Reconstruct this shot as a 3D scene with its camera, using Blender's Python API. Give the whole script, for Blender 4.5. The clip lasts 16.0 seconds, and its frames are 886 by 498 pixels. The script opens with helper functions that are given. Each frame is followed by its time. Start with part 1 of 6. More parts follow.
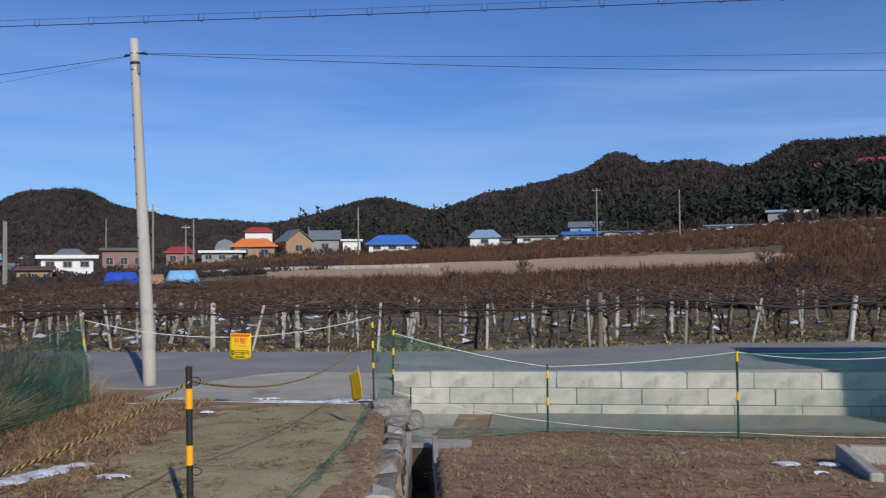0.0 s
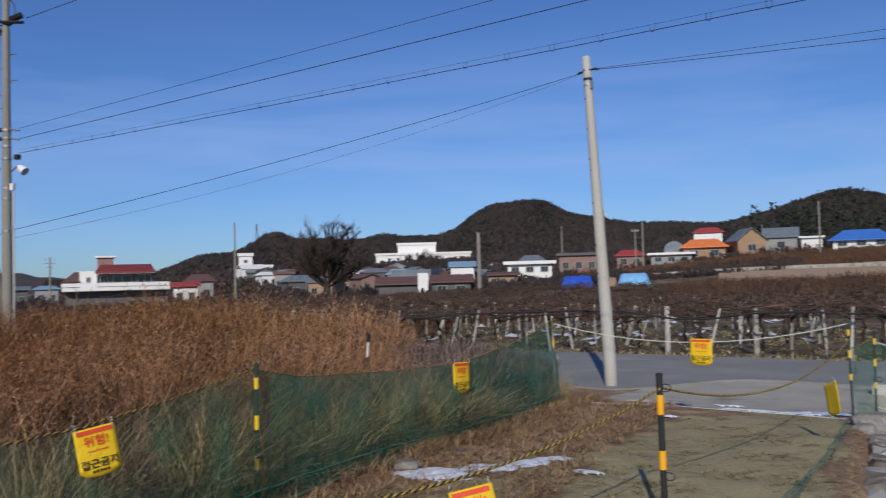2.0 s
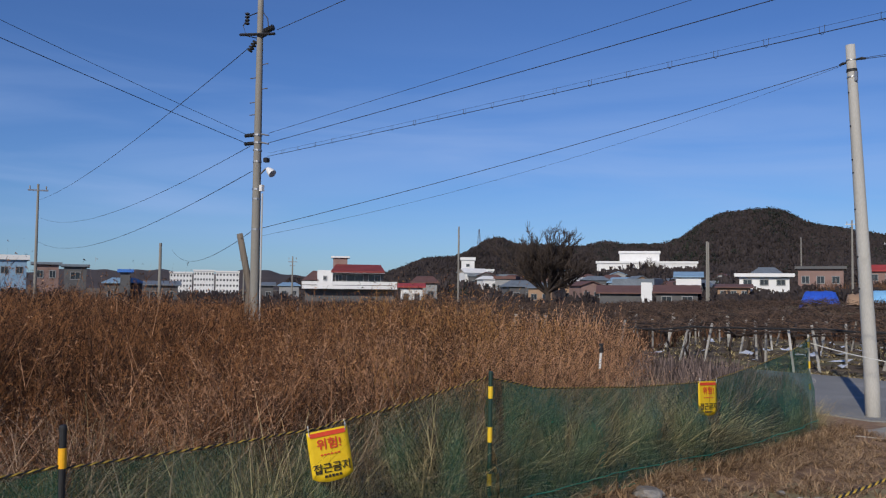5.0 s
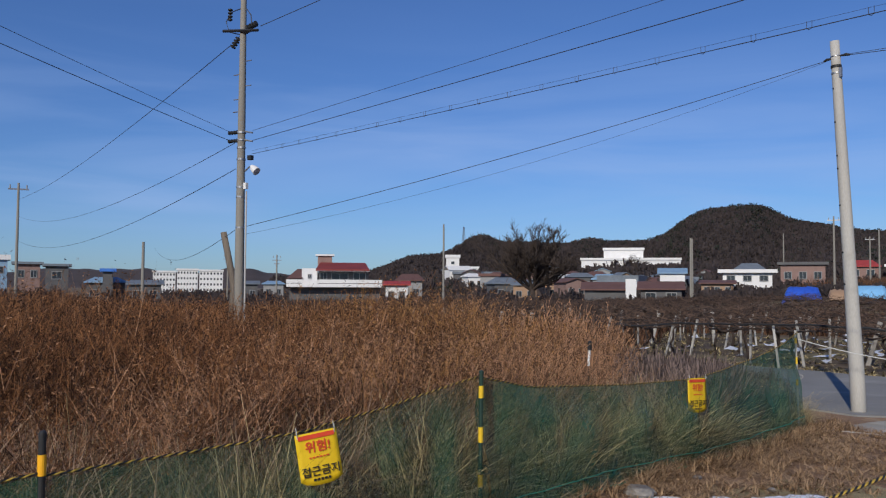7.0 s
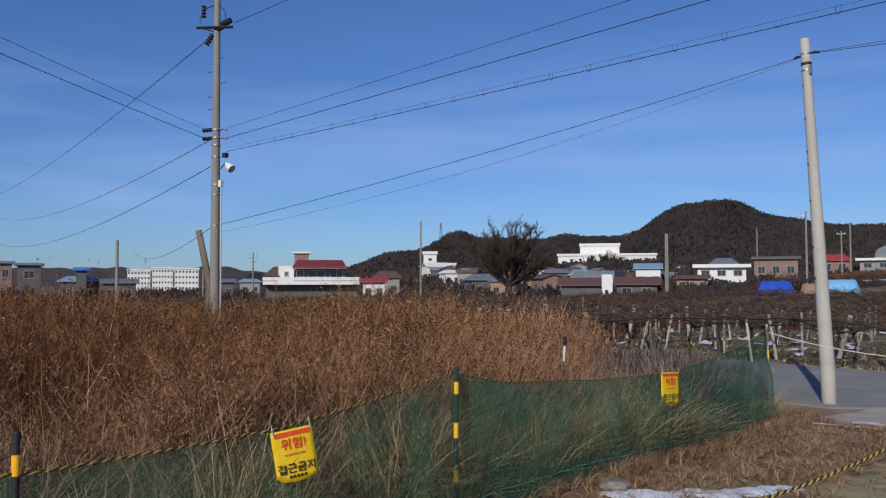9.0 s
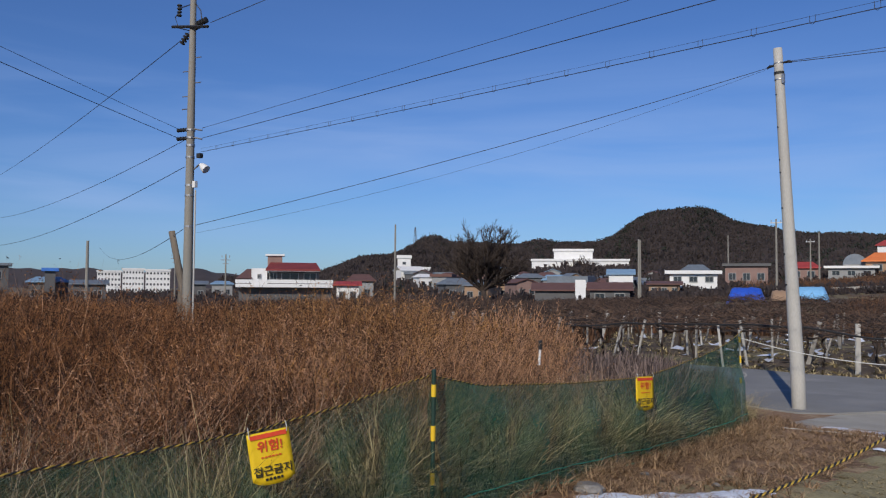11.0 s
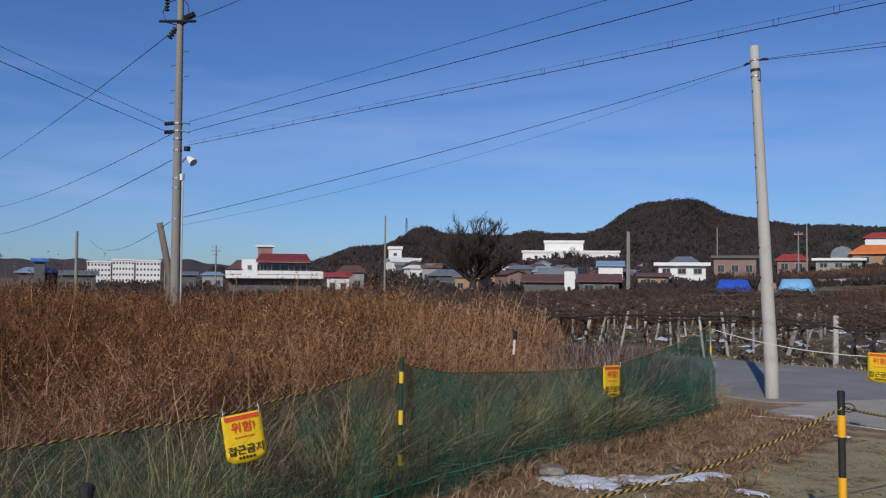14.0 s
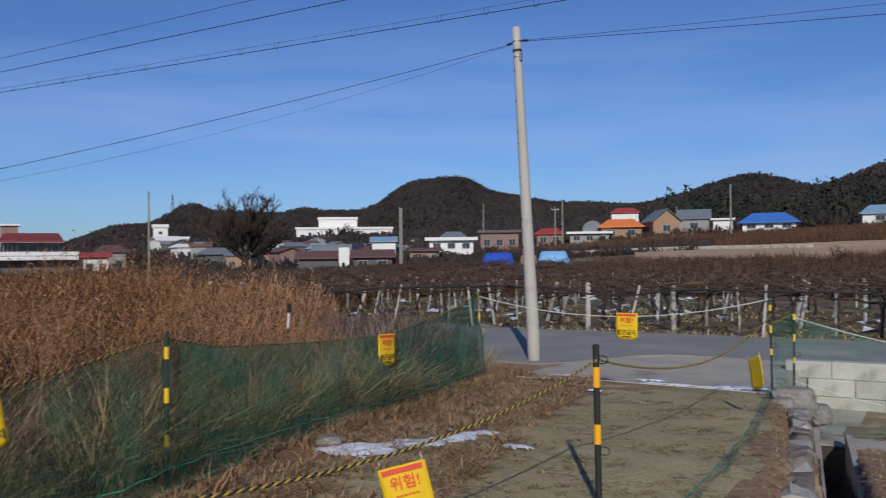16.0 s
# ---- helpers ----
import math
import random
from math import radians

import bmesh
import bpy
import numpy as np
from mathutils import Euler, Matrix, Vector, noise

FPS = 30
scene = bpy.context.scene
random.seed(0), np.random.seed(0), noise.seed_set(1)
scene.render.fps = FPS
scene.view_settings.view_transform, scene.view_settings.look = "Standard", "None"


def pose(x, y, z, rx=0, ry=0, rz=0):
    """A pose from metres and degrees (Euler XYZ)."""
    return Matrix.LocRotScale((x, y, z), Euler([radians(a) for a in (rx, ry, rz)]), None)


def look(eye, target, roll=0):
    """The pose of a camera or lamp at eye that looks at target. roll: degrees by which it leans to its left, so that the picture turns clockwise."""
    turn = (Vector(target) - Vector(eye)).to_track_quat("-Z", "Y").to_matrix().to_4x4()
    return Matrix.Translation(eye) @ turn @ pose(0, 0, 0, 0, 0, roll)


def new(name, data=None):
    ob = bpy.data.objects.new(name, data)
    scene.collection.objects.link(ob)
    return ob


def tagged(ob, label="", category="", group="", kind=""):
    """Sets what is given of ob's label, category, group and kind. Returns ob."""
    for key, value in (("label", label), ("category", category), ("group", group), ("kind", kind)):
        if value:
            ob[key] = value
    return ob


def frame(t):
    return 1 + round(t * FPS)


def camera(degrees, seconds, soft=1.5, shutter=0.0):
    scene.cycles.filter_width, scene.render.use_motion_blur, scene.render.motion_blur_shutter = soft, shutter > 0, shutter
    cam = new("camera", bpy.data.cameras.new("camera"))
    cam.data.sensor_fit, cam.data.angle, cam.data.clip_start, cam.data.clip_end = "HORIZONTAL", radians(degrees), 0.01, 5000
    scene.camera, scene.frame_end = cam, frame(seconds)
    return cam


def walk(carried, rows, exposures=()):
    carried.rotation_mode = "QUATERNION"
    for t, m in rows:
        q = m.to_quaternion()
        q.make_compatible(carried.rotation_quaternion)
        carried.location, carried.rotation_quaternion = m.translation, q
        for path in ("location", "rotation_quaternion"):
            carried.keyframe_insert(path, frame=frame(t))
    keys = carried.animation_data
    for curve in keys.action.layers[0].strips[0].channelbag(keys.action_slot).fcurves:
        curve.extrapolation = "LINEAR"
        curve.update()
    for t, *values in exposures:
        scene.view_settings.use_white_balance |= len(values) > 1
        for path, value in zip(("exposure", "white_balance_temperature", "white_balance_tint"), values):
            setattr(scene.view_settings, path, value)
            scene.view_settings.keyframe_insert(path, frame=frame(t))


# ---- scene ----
cam = camera(56.0, 16.0, soft=1.2, shutter=0.3)
PATH = [
    (0, (1.101, -0.626, 2.244), (0.882, 1.361, 2.3), -0.6),
    (0.5, (1.115, -0.659, 2.26), (0.754, 1.308, 2.318), -1.2),
    (1, (1.024, -0.595, 2.268), (0.366, 1.292, 2.341), -1.7),
    (1.5, (1.035, -0.714, 2.288), (0.083, 1.041, 2.4), -1.9),
    (2, (1.016, -0.73, 2.293), (-0.171, 0.879, 2.373), -1.5),
    (2.5, (0.949, -0.671, 2.297), (-0.413, 0.791, 2.38), 0.1),
    (3, (0.884, -0.603, 2.298), (-0.588, 0.748, 2.38), -0.2),
    (3.5, (0.833, -0.547, 2.284), (-0.714, 0.717, 2.374), 0.6),
    (4, (0.718, -0.507, 2.276), (-0.851, 0.729, 2.375), 0.9),
    (6.5, (0.435, -0.409, 2.287), (-1.112, 0.856, 2.385), 0.1),
    (7, (0.44, -0.414, 2.284), (-1.1, 0.859, 2.378), 0.3),
    (7.5, (0.452, -0.421, 2.284), (-1.083, 0.859, 2.372), 0.2),
    (8, (0.463, -0.422, 2.287), (-1.062, 0.87, 2.371), -0.0),
    (8.5, (0.473, -0.424, 2.289), (-1.041, 0.879, 2.371), -0.0),
    (9, (0.482, -0.427, 2.287), (-1.023, 0.888, 2.373), -0.1),
    (11.5, (0.447, -0.44, 2.271), (-1.008, 0.93, 2.366), 0.5),
    (12, (0.45, -0.445, 2.265), (-0.997, 0.932, 2.358), 0.6),
    (12.5, (0.462, -0.457, 2.262), (-0.979, 0.926, 2.353), 0.8),
    (13, (0.543, -0.456, 2.259), (-0.904, 0.923, 2.344), 0.3),
    (13.5, (0.724, -0.488, 2.273), (-0.731, 0.881, 2.36), 0.8),
    (14, (0.81, -0.546, 2.288), (-0.639, 0.83, 2.363), 0.5),
    (14.5, (0.842, -0.597, 2.277), (-0.59, 0.797, 2.343), 0.3),
    (15, (0.791, -0.569, 2.266), (-0.562, 0.903, 2.312), -0.5),
    (15.5, (0.75, -0.534, 2.244), (-0.434, 1.077, 2.269), -1.3),
    (16, (0.75, -0.468, 2.218), (-0.281, 1.245, 2.237), -0.6),
]
walk(cam, [(t, look(eye, aim, lean)) for t, eye, aim, lean in PATH], [(0, 0.12), (1.5, -0.01), (3.5, -0.05), (12.0, -0.05), (16.0, -0.11)])

# ---- light ----
SUN_EL, SUN_AZ = 29.0, 28.0
to_sun = Vector((math.sin(radians(SUN_AZ)) * math.cos(radians(SUN_EL)), -math.cos(radians(SUN_AZ)) * math.cos(radians(SUN_EL)), math.sin(radians(SUN_EL))))
sun = new("sun", bpy.data.lights.new("sun", "SUN"))
sun.data.energy, sun.data.angle, sun.data.color = 3.45, radians(0.55), (1.0, 0.93, 0.83)
sun.matrix_world = look(to_sun * 50, (0, 0, 0))

world = bpy.data.worlds.new("winter_sky")
scene.world = world
world.use_nodes = True
wn, wl = world.node_tree.nodes, world.node_tree.links
sky = wn.new("ShaderNodeTexSky")
sky.sky_type, sky.sun_disc = "NISHITA", False
sky.sun_elevation, sky.sun_rotation = radians(SUN_EL), radians(180 - SUN_AZ)
sky.altitude, sky.air_density, sky.dust_density, sky.ozone_density = 100, 1.0, 0.3, 2.5
# thin streaks of cirrus, stretched along the horizon
coord = wn.new("ShaderNodeTexCoord")
squash = wn.new("ShaderNodeMapping")
squash.inputs["Scale"].default_value = (1.2, 1.2, 11.0)
wl.new(coord.outputs["Generated"], squash.inputs["Vector"])
wisp = wn.new("ShaderNodeTexNoise")
wisp.inputs["Scale"].default_value, wisp.inputs["Detail"].default_value, wisp.inputs["Distortion"].default_value = 1.7, 6.0, 0.6
wl.new(squash.outputs["Vector"], wisp.inputs["Vector"])
thin = wn.new("ShaderNodeMapRange")
thin.inputs["From Min"].default_value, thin.inputs["From Max"].default_value, thin.inputs["To Max"].default_value = 0.36, 0.78, 0.55
wl.new(wisp.outputs["Fac"], thin.inputs["Value"])
# the streaks lie low; higher up the sky is clear
split = wn.new("ShaderNodeSeparateXYZ")
wl.new(coord.outputs["Generated"], split.inputs["Vector"])
veil = thin.outputs["Result"]
for lo, hi in ((0.02, 0.11), (0.30, 0.15)):
    fade = wn.new("ShaderNodeMapRange")
    fade.interpolation_type = "SMOOTHSTEP"
    fade.inputs["From Min"].default_value, fade.inputs["From Max"].default_value = min(lo, hi), max(lo, hi)
    if lo > hi:
        fade.inputs["To Min"].default_value, fade.inputs["To Max"].default_value = 1.0, 0.06
    wl.new(split.outputs["Z"], fade.inputs["Value"])
    both = wn.new("ShaderNodeMath")
    both.operation = "MULTIPLY"
    wl.new(veil, both.inputs[0])
    wl.new(fade.outputs["Result"], both.inputs[1])
    veil = both.outputs["Value"]
cirrus = wn.new("ShaderNodeMix")
cirrus.data_type = "RGBA"
cirrus.inputs["B"].default_value = (9.0, 8.6, 8.8, 1)
wl.new(veil, cirrus.inputs["Factor"])
wl.new(sky.outputs["Color"], cirrus.inputs["A"])
clear = wn.new("ShaderNodeMix")
clear.data_type, clear.blend_type = "RGBA", "MULTIPLY"
clear.inputs["Factor"].default_value, clear.inputs["B"].default_value = 1.0, (0.535, 0.785, 1.27, 1)
wl.new(cirrus.outputs["Result"], clear.inputs["A"])
back = wn["Background"]
wl.new(clear.outputs["Result"], back.inputs["Color"])
back.inputs["Strength"].default_value = 0.075

# ---- materials ----
def surf(name, dark, light, scale=4.0, rough=0.85, bump=0.3, fine=60.0, metal=0.0, island=0.0, each=0.0, thin=0.0, stain=None, stretch=(1, 1, 1), mottle=0.5):
    """Two scales of noise between two colours, fine relief; island, each: how much single pieces differ; thin: share of light let through leaves."""
    m = bpy.data.materials.new(name)
    m.use_nodes = True
    n, l = m.node_tree.nodes, m.node_tree.links
    shader = n["Principled BSDF"]
    where = n.new("ShaderNodeTexCoord")
    mapped = n.new("ShaderNodeMapping")
    mapped.inputs["Scale"].default_value = stretch
    l.new(where.outputs["Object"], mapped.inputs["Vector"])
    big, small = n.new("ShaderNodeTexNoise"), n.new("ShaderNodeTexNoise")
    big.inputs["Scale"].default_value, big.inputs["Detail"].default_value = scale, 5
    small.inputs["Scale"].default_value, small.inputs["Detail"].default_value = fine, 3
    for tex in (big, small):
        l.new(mapped.outputs["Vector"], tex.inputs["Vector"])
    both = n.new("ShaderNodeMix")
    both.inputs["Factor"].default_value = mottle
    l.new(big.outputs["Fac"], both.inputs["A"])
    l.new(small.outputs["Fac"], both.inputs["B"])
    value = both.outputs["Result"]
    for amount, node, socket in ((island, "ShaderNodeNewGeometry", "Random Per Island"), (each, "ShaderNodeObjectInfo", "Random")):
        if amount:
            rnd = n.new(node)
            mad = n.new("ShaderNodeMath")
            mad.operation = "MULTIPLY_ADD"
            mad.inputs[1].default_value, mad.inputs[2].default_value = amount, -amount / 2
            l.new(rnd.outputs[socket], mad.inputs[0])
            add = n.new("ShaderNodeMath")
            l.new(mad.outputs["Value"], add.inputs[0])
            l.new(value, add.inputs[1])
            value = add.outputs["Value"]
    ramp = n.new("ShaderNodeValToRGB")
    ramp.color_ramp.elements[0].position, ramp.color_ramp.elements[1].position = 0.3, 0.7
    ramp.color_ramp.elements[0].color, ramp.color_ramp.elements[1].color = (*dark, 1), (*light, 1)
    l.new(value, ramp.inputs["Fac"])
    colour = ramp.outputs["Color"]
    if stain:
        blot = n.new("ShaderNodeTexNoise")
        blot.inputs["Scale"].default_value, blot.inputs["Detail"].default_value = stain[1], 6
        l.new(where.outputs["Object"], blot.inputs["Vector"])
        cut = n.new("ShaderNodeMapRange")
        cut.inputs["From Min"].default_value, cut.inputs["From Max"].default_value = stain[2], stain[2] + 0.12
        l.new(blot.outputs["Fac"], cut.inputs["Value"])
        mix = n.new("ShaderNodeMix")
        mix.data_type = "RGBA"
        mix.inputs["B"].default_value = (*stain[0], 1)
        l.new(cut.outputs["Result"], mix.inputs["Factor"])
        l.new(colour, mix.inputs["A"])
        colour = mix.outputs["Result"]
    l.new(colour, shader.inputs["Base Color"])
    shader.inputs["Roughness"].default_value, shader.inputs["Metallic"].default_value = rough, metal
    if bump:
        relief = n.new("ShaderNodeBump")
        relief.inputs["Strength"].default_value, relief.inputs["Distance"].default_value = bump, 0.02
        l.new(small.outputs["Fac"], relief.inputs["Height"])
        l.new(relief.outputs["Normal"], shader.inputs["Normal"])
    if thin:
        soft, blend = n.new("ShaderNodeBsdfTranslucent"), n.new("ShaderNodeMixShader")
        blend.inputs["Fac"].default_value = thin
        l.new(colour, soft.inputs["Color"])
        l.new(shader.outputs["BSDF"], blend.inputs[1])
        l.new(soft.outputs["BSDF"], blend.inputs[2])
        l.new(blend.outputs["Shader"], n["Material Output"].inputs["Surface"])
    return m


def netting(name, colour, cover):
    """Fine woven plastic net: threads too thin to see one by one, some light passes between them."""
    m = bpy.data.materials.new(name)
    m.use_nodes = True
    n, l = m.node_tree.nodes, m.node_tree.links
    shader = n["Principled BSDF"]
    shader.inputs["Base Color"].default_value, shader.inputs["Roughness"].default_value = (*colour, 1), 0.5
    where = n.new("ShaderNodeTexCoord")
    dense = n.new("ShaderNodeTexNoise")
    dense.inputs["Scale"].default_value, dense.inputs["Detail"].default_value = 2.2, 4
    l.new(where.outputs["Object"], dense.inputs["Vector"])
    span = n.new("ShaderNodeMapRange")
    span.inputs["From Min"].default_value, span.inputs["From Max"].default_value = 0.3, 0.7
    span.inputs["To Min"].default_value, span.inputs["To Max"].default_value = cover - 0.16, cover + 0.2
    l.new(dense.outputs["Fac"], span.inputs["Value"])
    hole, blend = n.new("ShaderNodeBsdfTransparent"), n.new("ShaderNodeMixShader")
    l.new(span.outputs["Result"], blend.inputs["Fac"])
    l.new(hole.outputs["BSDF"], blend.inputs[1])
    l.new(shader.outputs["BSDF"], blend.inputs[2])
    l.new(blend.outputs["Shader"], n["Material Output"].inputs["Surface"])
    return m


M_soil = surf("dry_soil_and_straw", (0.135, 0.076, 0.043), (0.35, 0.21, 0.118), 0.55, 0.95, 1.0, 14, stain=((0.40, 0.285, 0.165), 1.4, 0.57))
M_lawn = surf("dormant_lawn", (0.20, 0.168, 0.078), (0.43, 0.365, 0.20), 1.1, 0.95, 0.8, 38, stain=((0.36, 0.275, 0.155), 1.7, 0.60))
M_mat = surf("gravelly_apron", (0.30, 0.275, 0.225), (0.46, 0.425, 0.355), 1.3, 0.9, 0.5, 60, stain=((0.23, 0.20, 0.15), 0.9, 0.58))
M_road = surf("worn_asphalt", (0.185, 0.181, 0.172), (0.27, 0.265, 0.25), 0.6, 0.9, 0.35, 90, stain=((0.31, 0.30, 0.285), 0.35, 0.56), mottle=0.35)
M_block = surf("cast_concrete_block", (0.38, 0.37, 0.325), (0.54, 0.53, 0.475), 0.9, 0.9, 0.35, 25, each=0.3, stain=((0.27, 0.26, 0.22), 1.6, 0.57))
M_concrete = surf("old_concrete", (0.24, 0.225, 0.20), (0.46, 0.44, 0.40), 1.8, 0.9, 0.5, 40, stain=((0.15, 0.13, 0.11), 1.5, 0.56))
M_pole = surf("spun_concrete_pole", (0.37, 0.35, 0.31), (0.52, 0.50, 0.45), 1.1, 0.82, 0.2, 70, stretch=(1, 1, 0.25), stain=((0.30, 0.27, 0.23), 1.2, 0.60))
M_poleA = surf("weathered_concrete_pole", (0.19, 0.175, 0.15), (0.30, 0.28, 0.24), 1.1, 0.85, 0.2, 70, stretch=(1, 1, 0.25))
M_steel = surf("galvanised_steel", (0.28, 0.28, 0.28), (0.48, 0.48, 0.48), 6, 0.45, 0.1, 90, metal=0.8)
M_black = surf("black_plastic", (0.010, 0.010, 0.011), (0.022, 0.022, 0.022), 7, 0.65, 0.1, 80)
M_dkgreen = surf("dark_green_plastic", (0.010, 0.030, 0.022), (0.022, 0.055, 0.040), 7, 0.5, 0.1, 80)
M_yellow = surf("yellow_reflective_band", (0.72, 0.44, 0.02), (0.85, 0.56, 0.04), 9, 0.4, 0.08, 80)
M_ropeyellow = surf("dull_yellow_rope", (0.34, 0.22, 0.03), (0.52, 0.35, 0.06), 9, 0.7, 0.2, 80)
M_orange = surf("orange_yellow_band", (0.80, 0.36, 0.01), (0.90, 0.46, 0.02), 9, 0.4, 0.08, 80)
M_sign = surf("yellow_plastic_sheet", (0.78, 0.50, 0.01), (0.90, 0.62, 0.02), 5, 0.42, 0.1, 30, thin=0.15)
M_red = surf("red_print", (0.62, 0.05, 0.02), (0.75, 0.08, 0.03), 8, 0.5, 0.0, 50)
M_ink = surf("black_print", (0.02, 0.017, 0.012), (0.035, 0.03, 0.02), 8, 0.5, 0.0, 50)
M_wire = surf("dark_cable", (0.018, 0.018, 0.020), (0.035, 0.035, 0.038), 5, 0.6, 0.0, 50)
M_rope = surf("white_rope", (0.52, 0.52, 0.48), (0.72, 0.72, 0.68), 8, 0.8, 0.4, 120)
M_net = netting("green_safety_net", (0.012, 0.115, 0.068), 0.35)
M_netdense = netting("doubled_green_net", (0.010, 0.125, 0.070), 0.53)
M_netthin = netting("thin_green_net", (0.05, 0.17, 0.12), 0.17)
M_netcord = surf("green_net_hem", (0.02, 0.19, 0.115), (0.045, 0.30, 0.18), 9, 0.6, 0.3, 90)
M_snow = surf("old_snow", (0.62, 0.66, 0.74), (0.86, 0.88, 0.92), 6, 0.6, 0.5, 40)
M_reed = surf("dry_rust_weeds", (0.026, 0.010, 0.004), (0.34, 0.150, 0.056), 0.5, 0.9, 0.0, 2.4, island=0.95, thin=0.2, mottle=0.3)
M_reedgold = surf("dry_golden_weeds", (0.046, 0.020, 0.006), (0.52, 0.26, 0.085), 0.5, 0.9, 0.0, 2.4, island=0.95, thin=0.2, mottle=0.3)
M_reedtan = surf("dry_tan_weeds", (0.052, 0.025, 0.013), (0.60, 0.33, 0.18), 0.5, 0.9, 0.0, 2.4, island=0.95, thin=0.2, mottle=0.3)
M_bramble = surf("grey_purple_brambles", (0.050, 0.036, 0.032), (0.22, 0.16, 0.14), 0.8, 0.9, 0.0, 4.0, island=0.8, thin=0.1)
M_fallen = surf("bleached_fallen_stalks", (0.14, 0.085, 0.05), (0.74, 0.51, 0.33), 0.7, 0.9, 0.0, 3.0, island=0.9, thin=0.3)
M_reedlow = surf("dry_pale_grass", (0.09, 0.068, 0.026), (0.80, 0.64, 0.33), 0.6, 0.9, 0.0, 3.0, island=0.9, thin=0.3)
M_straw = surf("fallen_straw", (0.17, 0.098, 0.05), (0.52, 0.345, 0.195), 0.8, 0.9, 0.0, 3.0, island=0.8, thin=0.2)
M_turf = surf("short_dormant_grass", (0.16, 0.125, 0.06), (0.43, 0.345, 0.19), 0.8, 0.9, 0.0, 3.0, island=0.8, thin=0.2)
M_bark = surf("grape_bark", (0.022, 0.015, 0.012), (0.082, 0.058, 0.045), 3, 0.95, 0.6, 40)
M_cane = surf("grape_canes", (0.026, 0.016, 0.012), (0.135, 0.083, 0.056), 1, 0.9, 0.0, 9, island=0.8)
M_trellis = surf("pale_trellis_post", (0.27, 0.25, 0.22), (0.48, 0.46, 0.42), 2, 0.9, 0.4, 40, each=0.6)
M_brush = surf("winter_brush", (0.042, 0.022, 0.013), (0.195, 0.098, 0.053), 0.05, 0.95, 0.0, 2.0, island=0.8, thin=0.15)
M_woods = surf("bare_winter_woods", (0.056, 0.044, 0.042), (0.100, 0.077, 0.071), 0.012, 0.95, 0.0, 0.1, island=0.18, thin=0.4)
M_pine = surf("dark_pines", (0.010, 0.014, 0.010), (0.028, 0.034, 0.021), 0.03, 0.95, 0.0, 0.3, island=0.3)
M_hill = surf("wooded_hillside", (0.044, 0.034, 0.032), (0.078, 0.060, 0.055), 0.018, 0.95, 0.5, 0.25)
M_ground = surf("winter_farmland", (0.065, 0.045, 0.027), (0.18, 0.125, 0.072), 0.05, 0.95, 0.6, 1.5, stain=((0.22, 0.185, 0.085), 0.35, 0.52))
M_tan = surf("straw_field", (0.29, 0.19, 0.11), (0.50, 0.355, 0.225), 0.09, 0.95, 0.5, 1.5)
M_white = surf("white_wall", (0.66, 0.65, 0.62), (0.80, 0.79, 0.77), 0.6, 0.8, 0.1, 12)
M_dim = surf("dark_weathered_wall", (0.07, 0.07, 0.075), (0.14, 0.135, 0.13), 0.6, 0.85, 0.1, 12)
M_grey = surf("grey_wall", (0.22, 0.22, 0.22), (0.33, 0.33, 0.32), 0.6, 0.85, 0.1, 12)
M_brick = surf("tan_brick_wall", (0.28, 0.175, 0.105), (0.38, 0.25, 0.16), 0.9, 0.9, 0.2, 14)
M_pink = surf("pink_brick_wall", (0.20, 0.125, 0.105), (0.30, 0.195, 0.165), 0.9, 0.9, 0.2, 14)
M_rblue = surf("blue_sheet_roof", (0.035, 0.13, 0.45), (0.07, 0.22, 0.62), 0.8, 0.5, 0.1, 9)
M_rlblue = surf("faded_blue_roof", (0.17, 0.28, 0.40), (0.28, 0.42, 0.55), 0.8, 0.55, 0.1, 9)
M_rorange = surf("orange_tile_roof", (0.66, 0.16, 0.04), (0.82, 0.25, 0.07), 0.8, 0.7, 0.2, 9)
M_rred = surf("dark_red_roof", (0.30, 0.035, 0.03), (0.46, 0.06, 0.05), 0.8, 0.7, 0.2, 9)
M_rmaroon = surf("maroon_tile_roof", (0.16, 0.025, 0.022), (0.27, 0.042, 0.036), 0.8, 0.7, 0.2, 9)
M_rbrown = surf("brown_roof", (0.10, 0.050, 0.040), (0.17, 0.085, 0.07), 0.8, 0.8, 0.2, 9)
M_rgrey = surf("slate_grey_roof", (0.10, 0.12, 0.14), (0.20, 0.23, 0.26), 0.8, 0.7, 0.2, 9)
M_pane = surf("dark_window_glass", (0.02, 0.025, 0.03), (0.05, 0.06, 0.07), 0.5, 0.12, 0.0, 5)
M_tarp = surf("blue_tarpaulin", (0.02, 0.07, 0.42), (0.04, 0.12, 0.58), 1.5, 0.4, 0.5, 4)
M_tarp2 = surf("pale_blue_tarpaulin", (0.16, 0.40, 0.66), (0.27, 0.54, 0.80), 1.5, 0.4, 0.5, 4)
M_strip = surf("stained_concrete_strip", (0.17, 0.155, 0.13), (0.29, 0.27, 0.235), 0.7, 0.9, 0.4, 40, stain=((0.30, 0.225, 0.14), 0.45, 0.52))
M_earthstone = surf("soil_stained_stone", (0.09, 0.072, 0.055), (0.25, 0.215, 0.175), 2.2, 0.95, 0.7, 18, each=0.3)
M_rock = surf("grey_field_stone", (0.13, 0.12, 0.11), (0.31, 0.29, 0.265), 3, 0.9, 0.7, 25)
M_wood = surf("weathered_timber", (0.10, 0.08, 0.06), (0.22, 0.18, 0.14), 3, 0.9, 0.5, 30, stretch=(1, 1, 0.2))
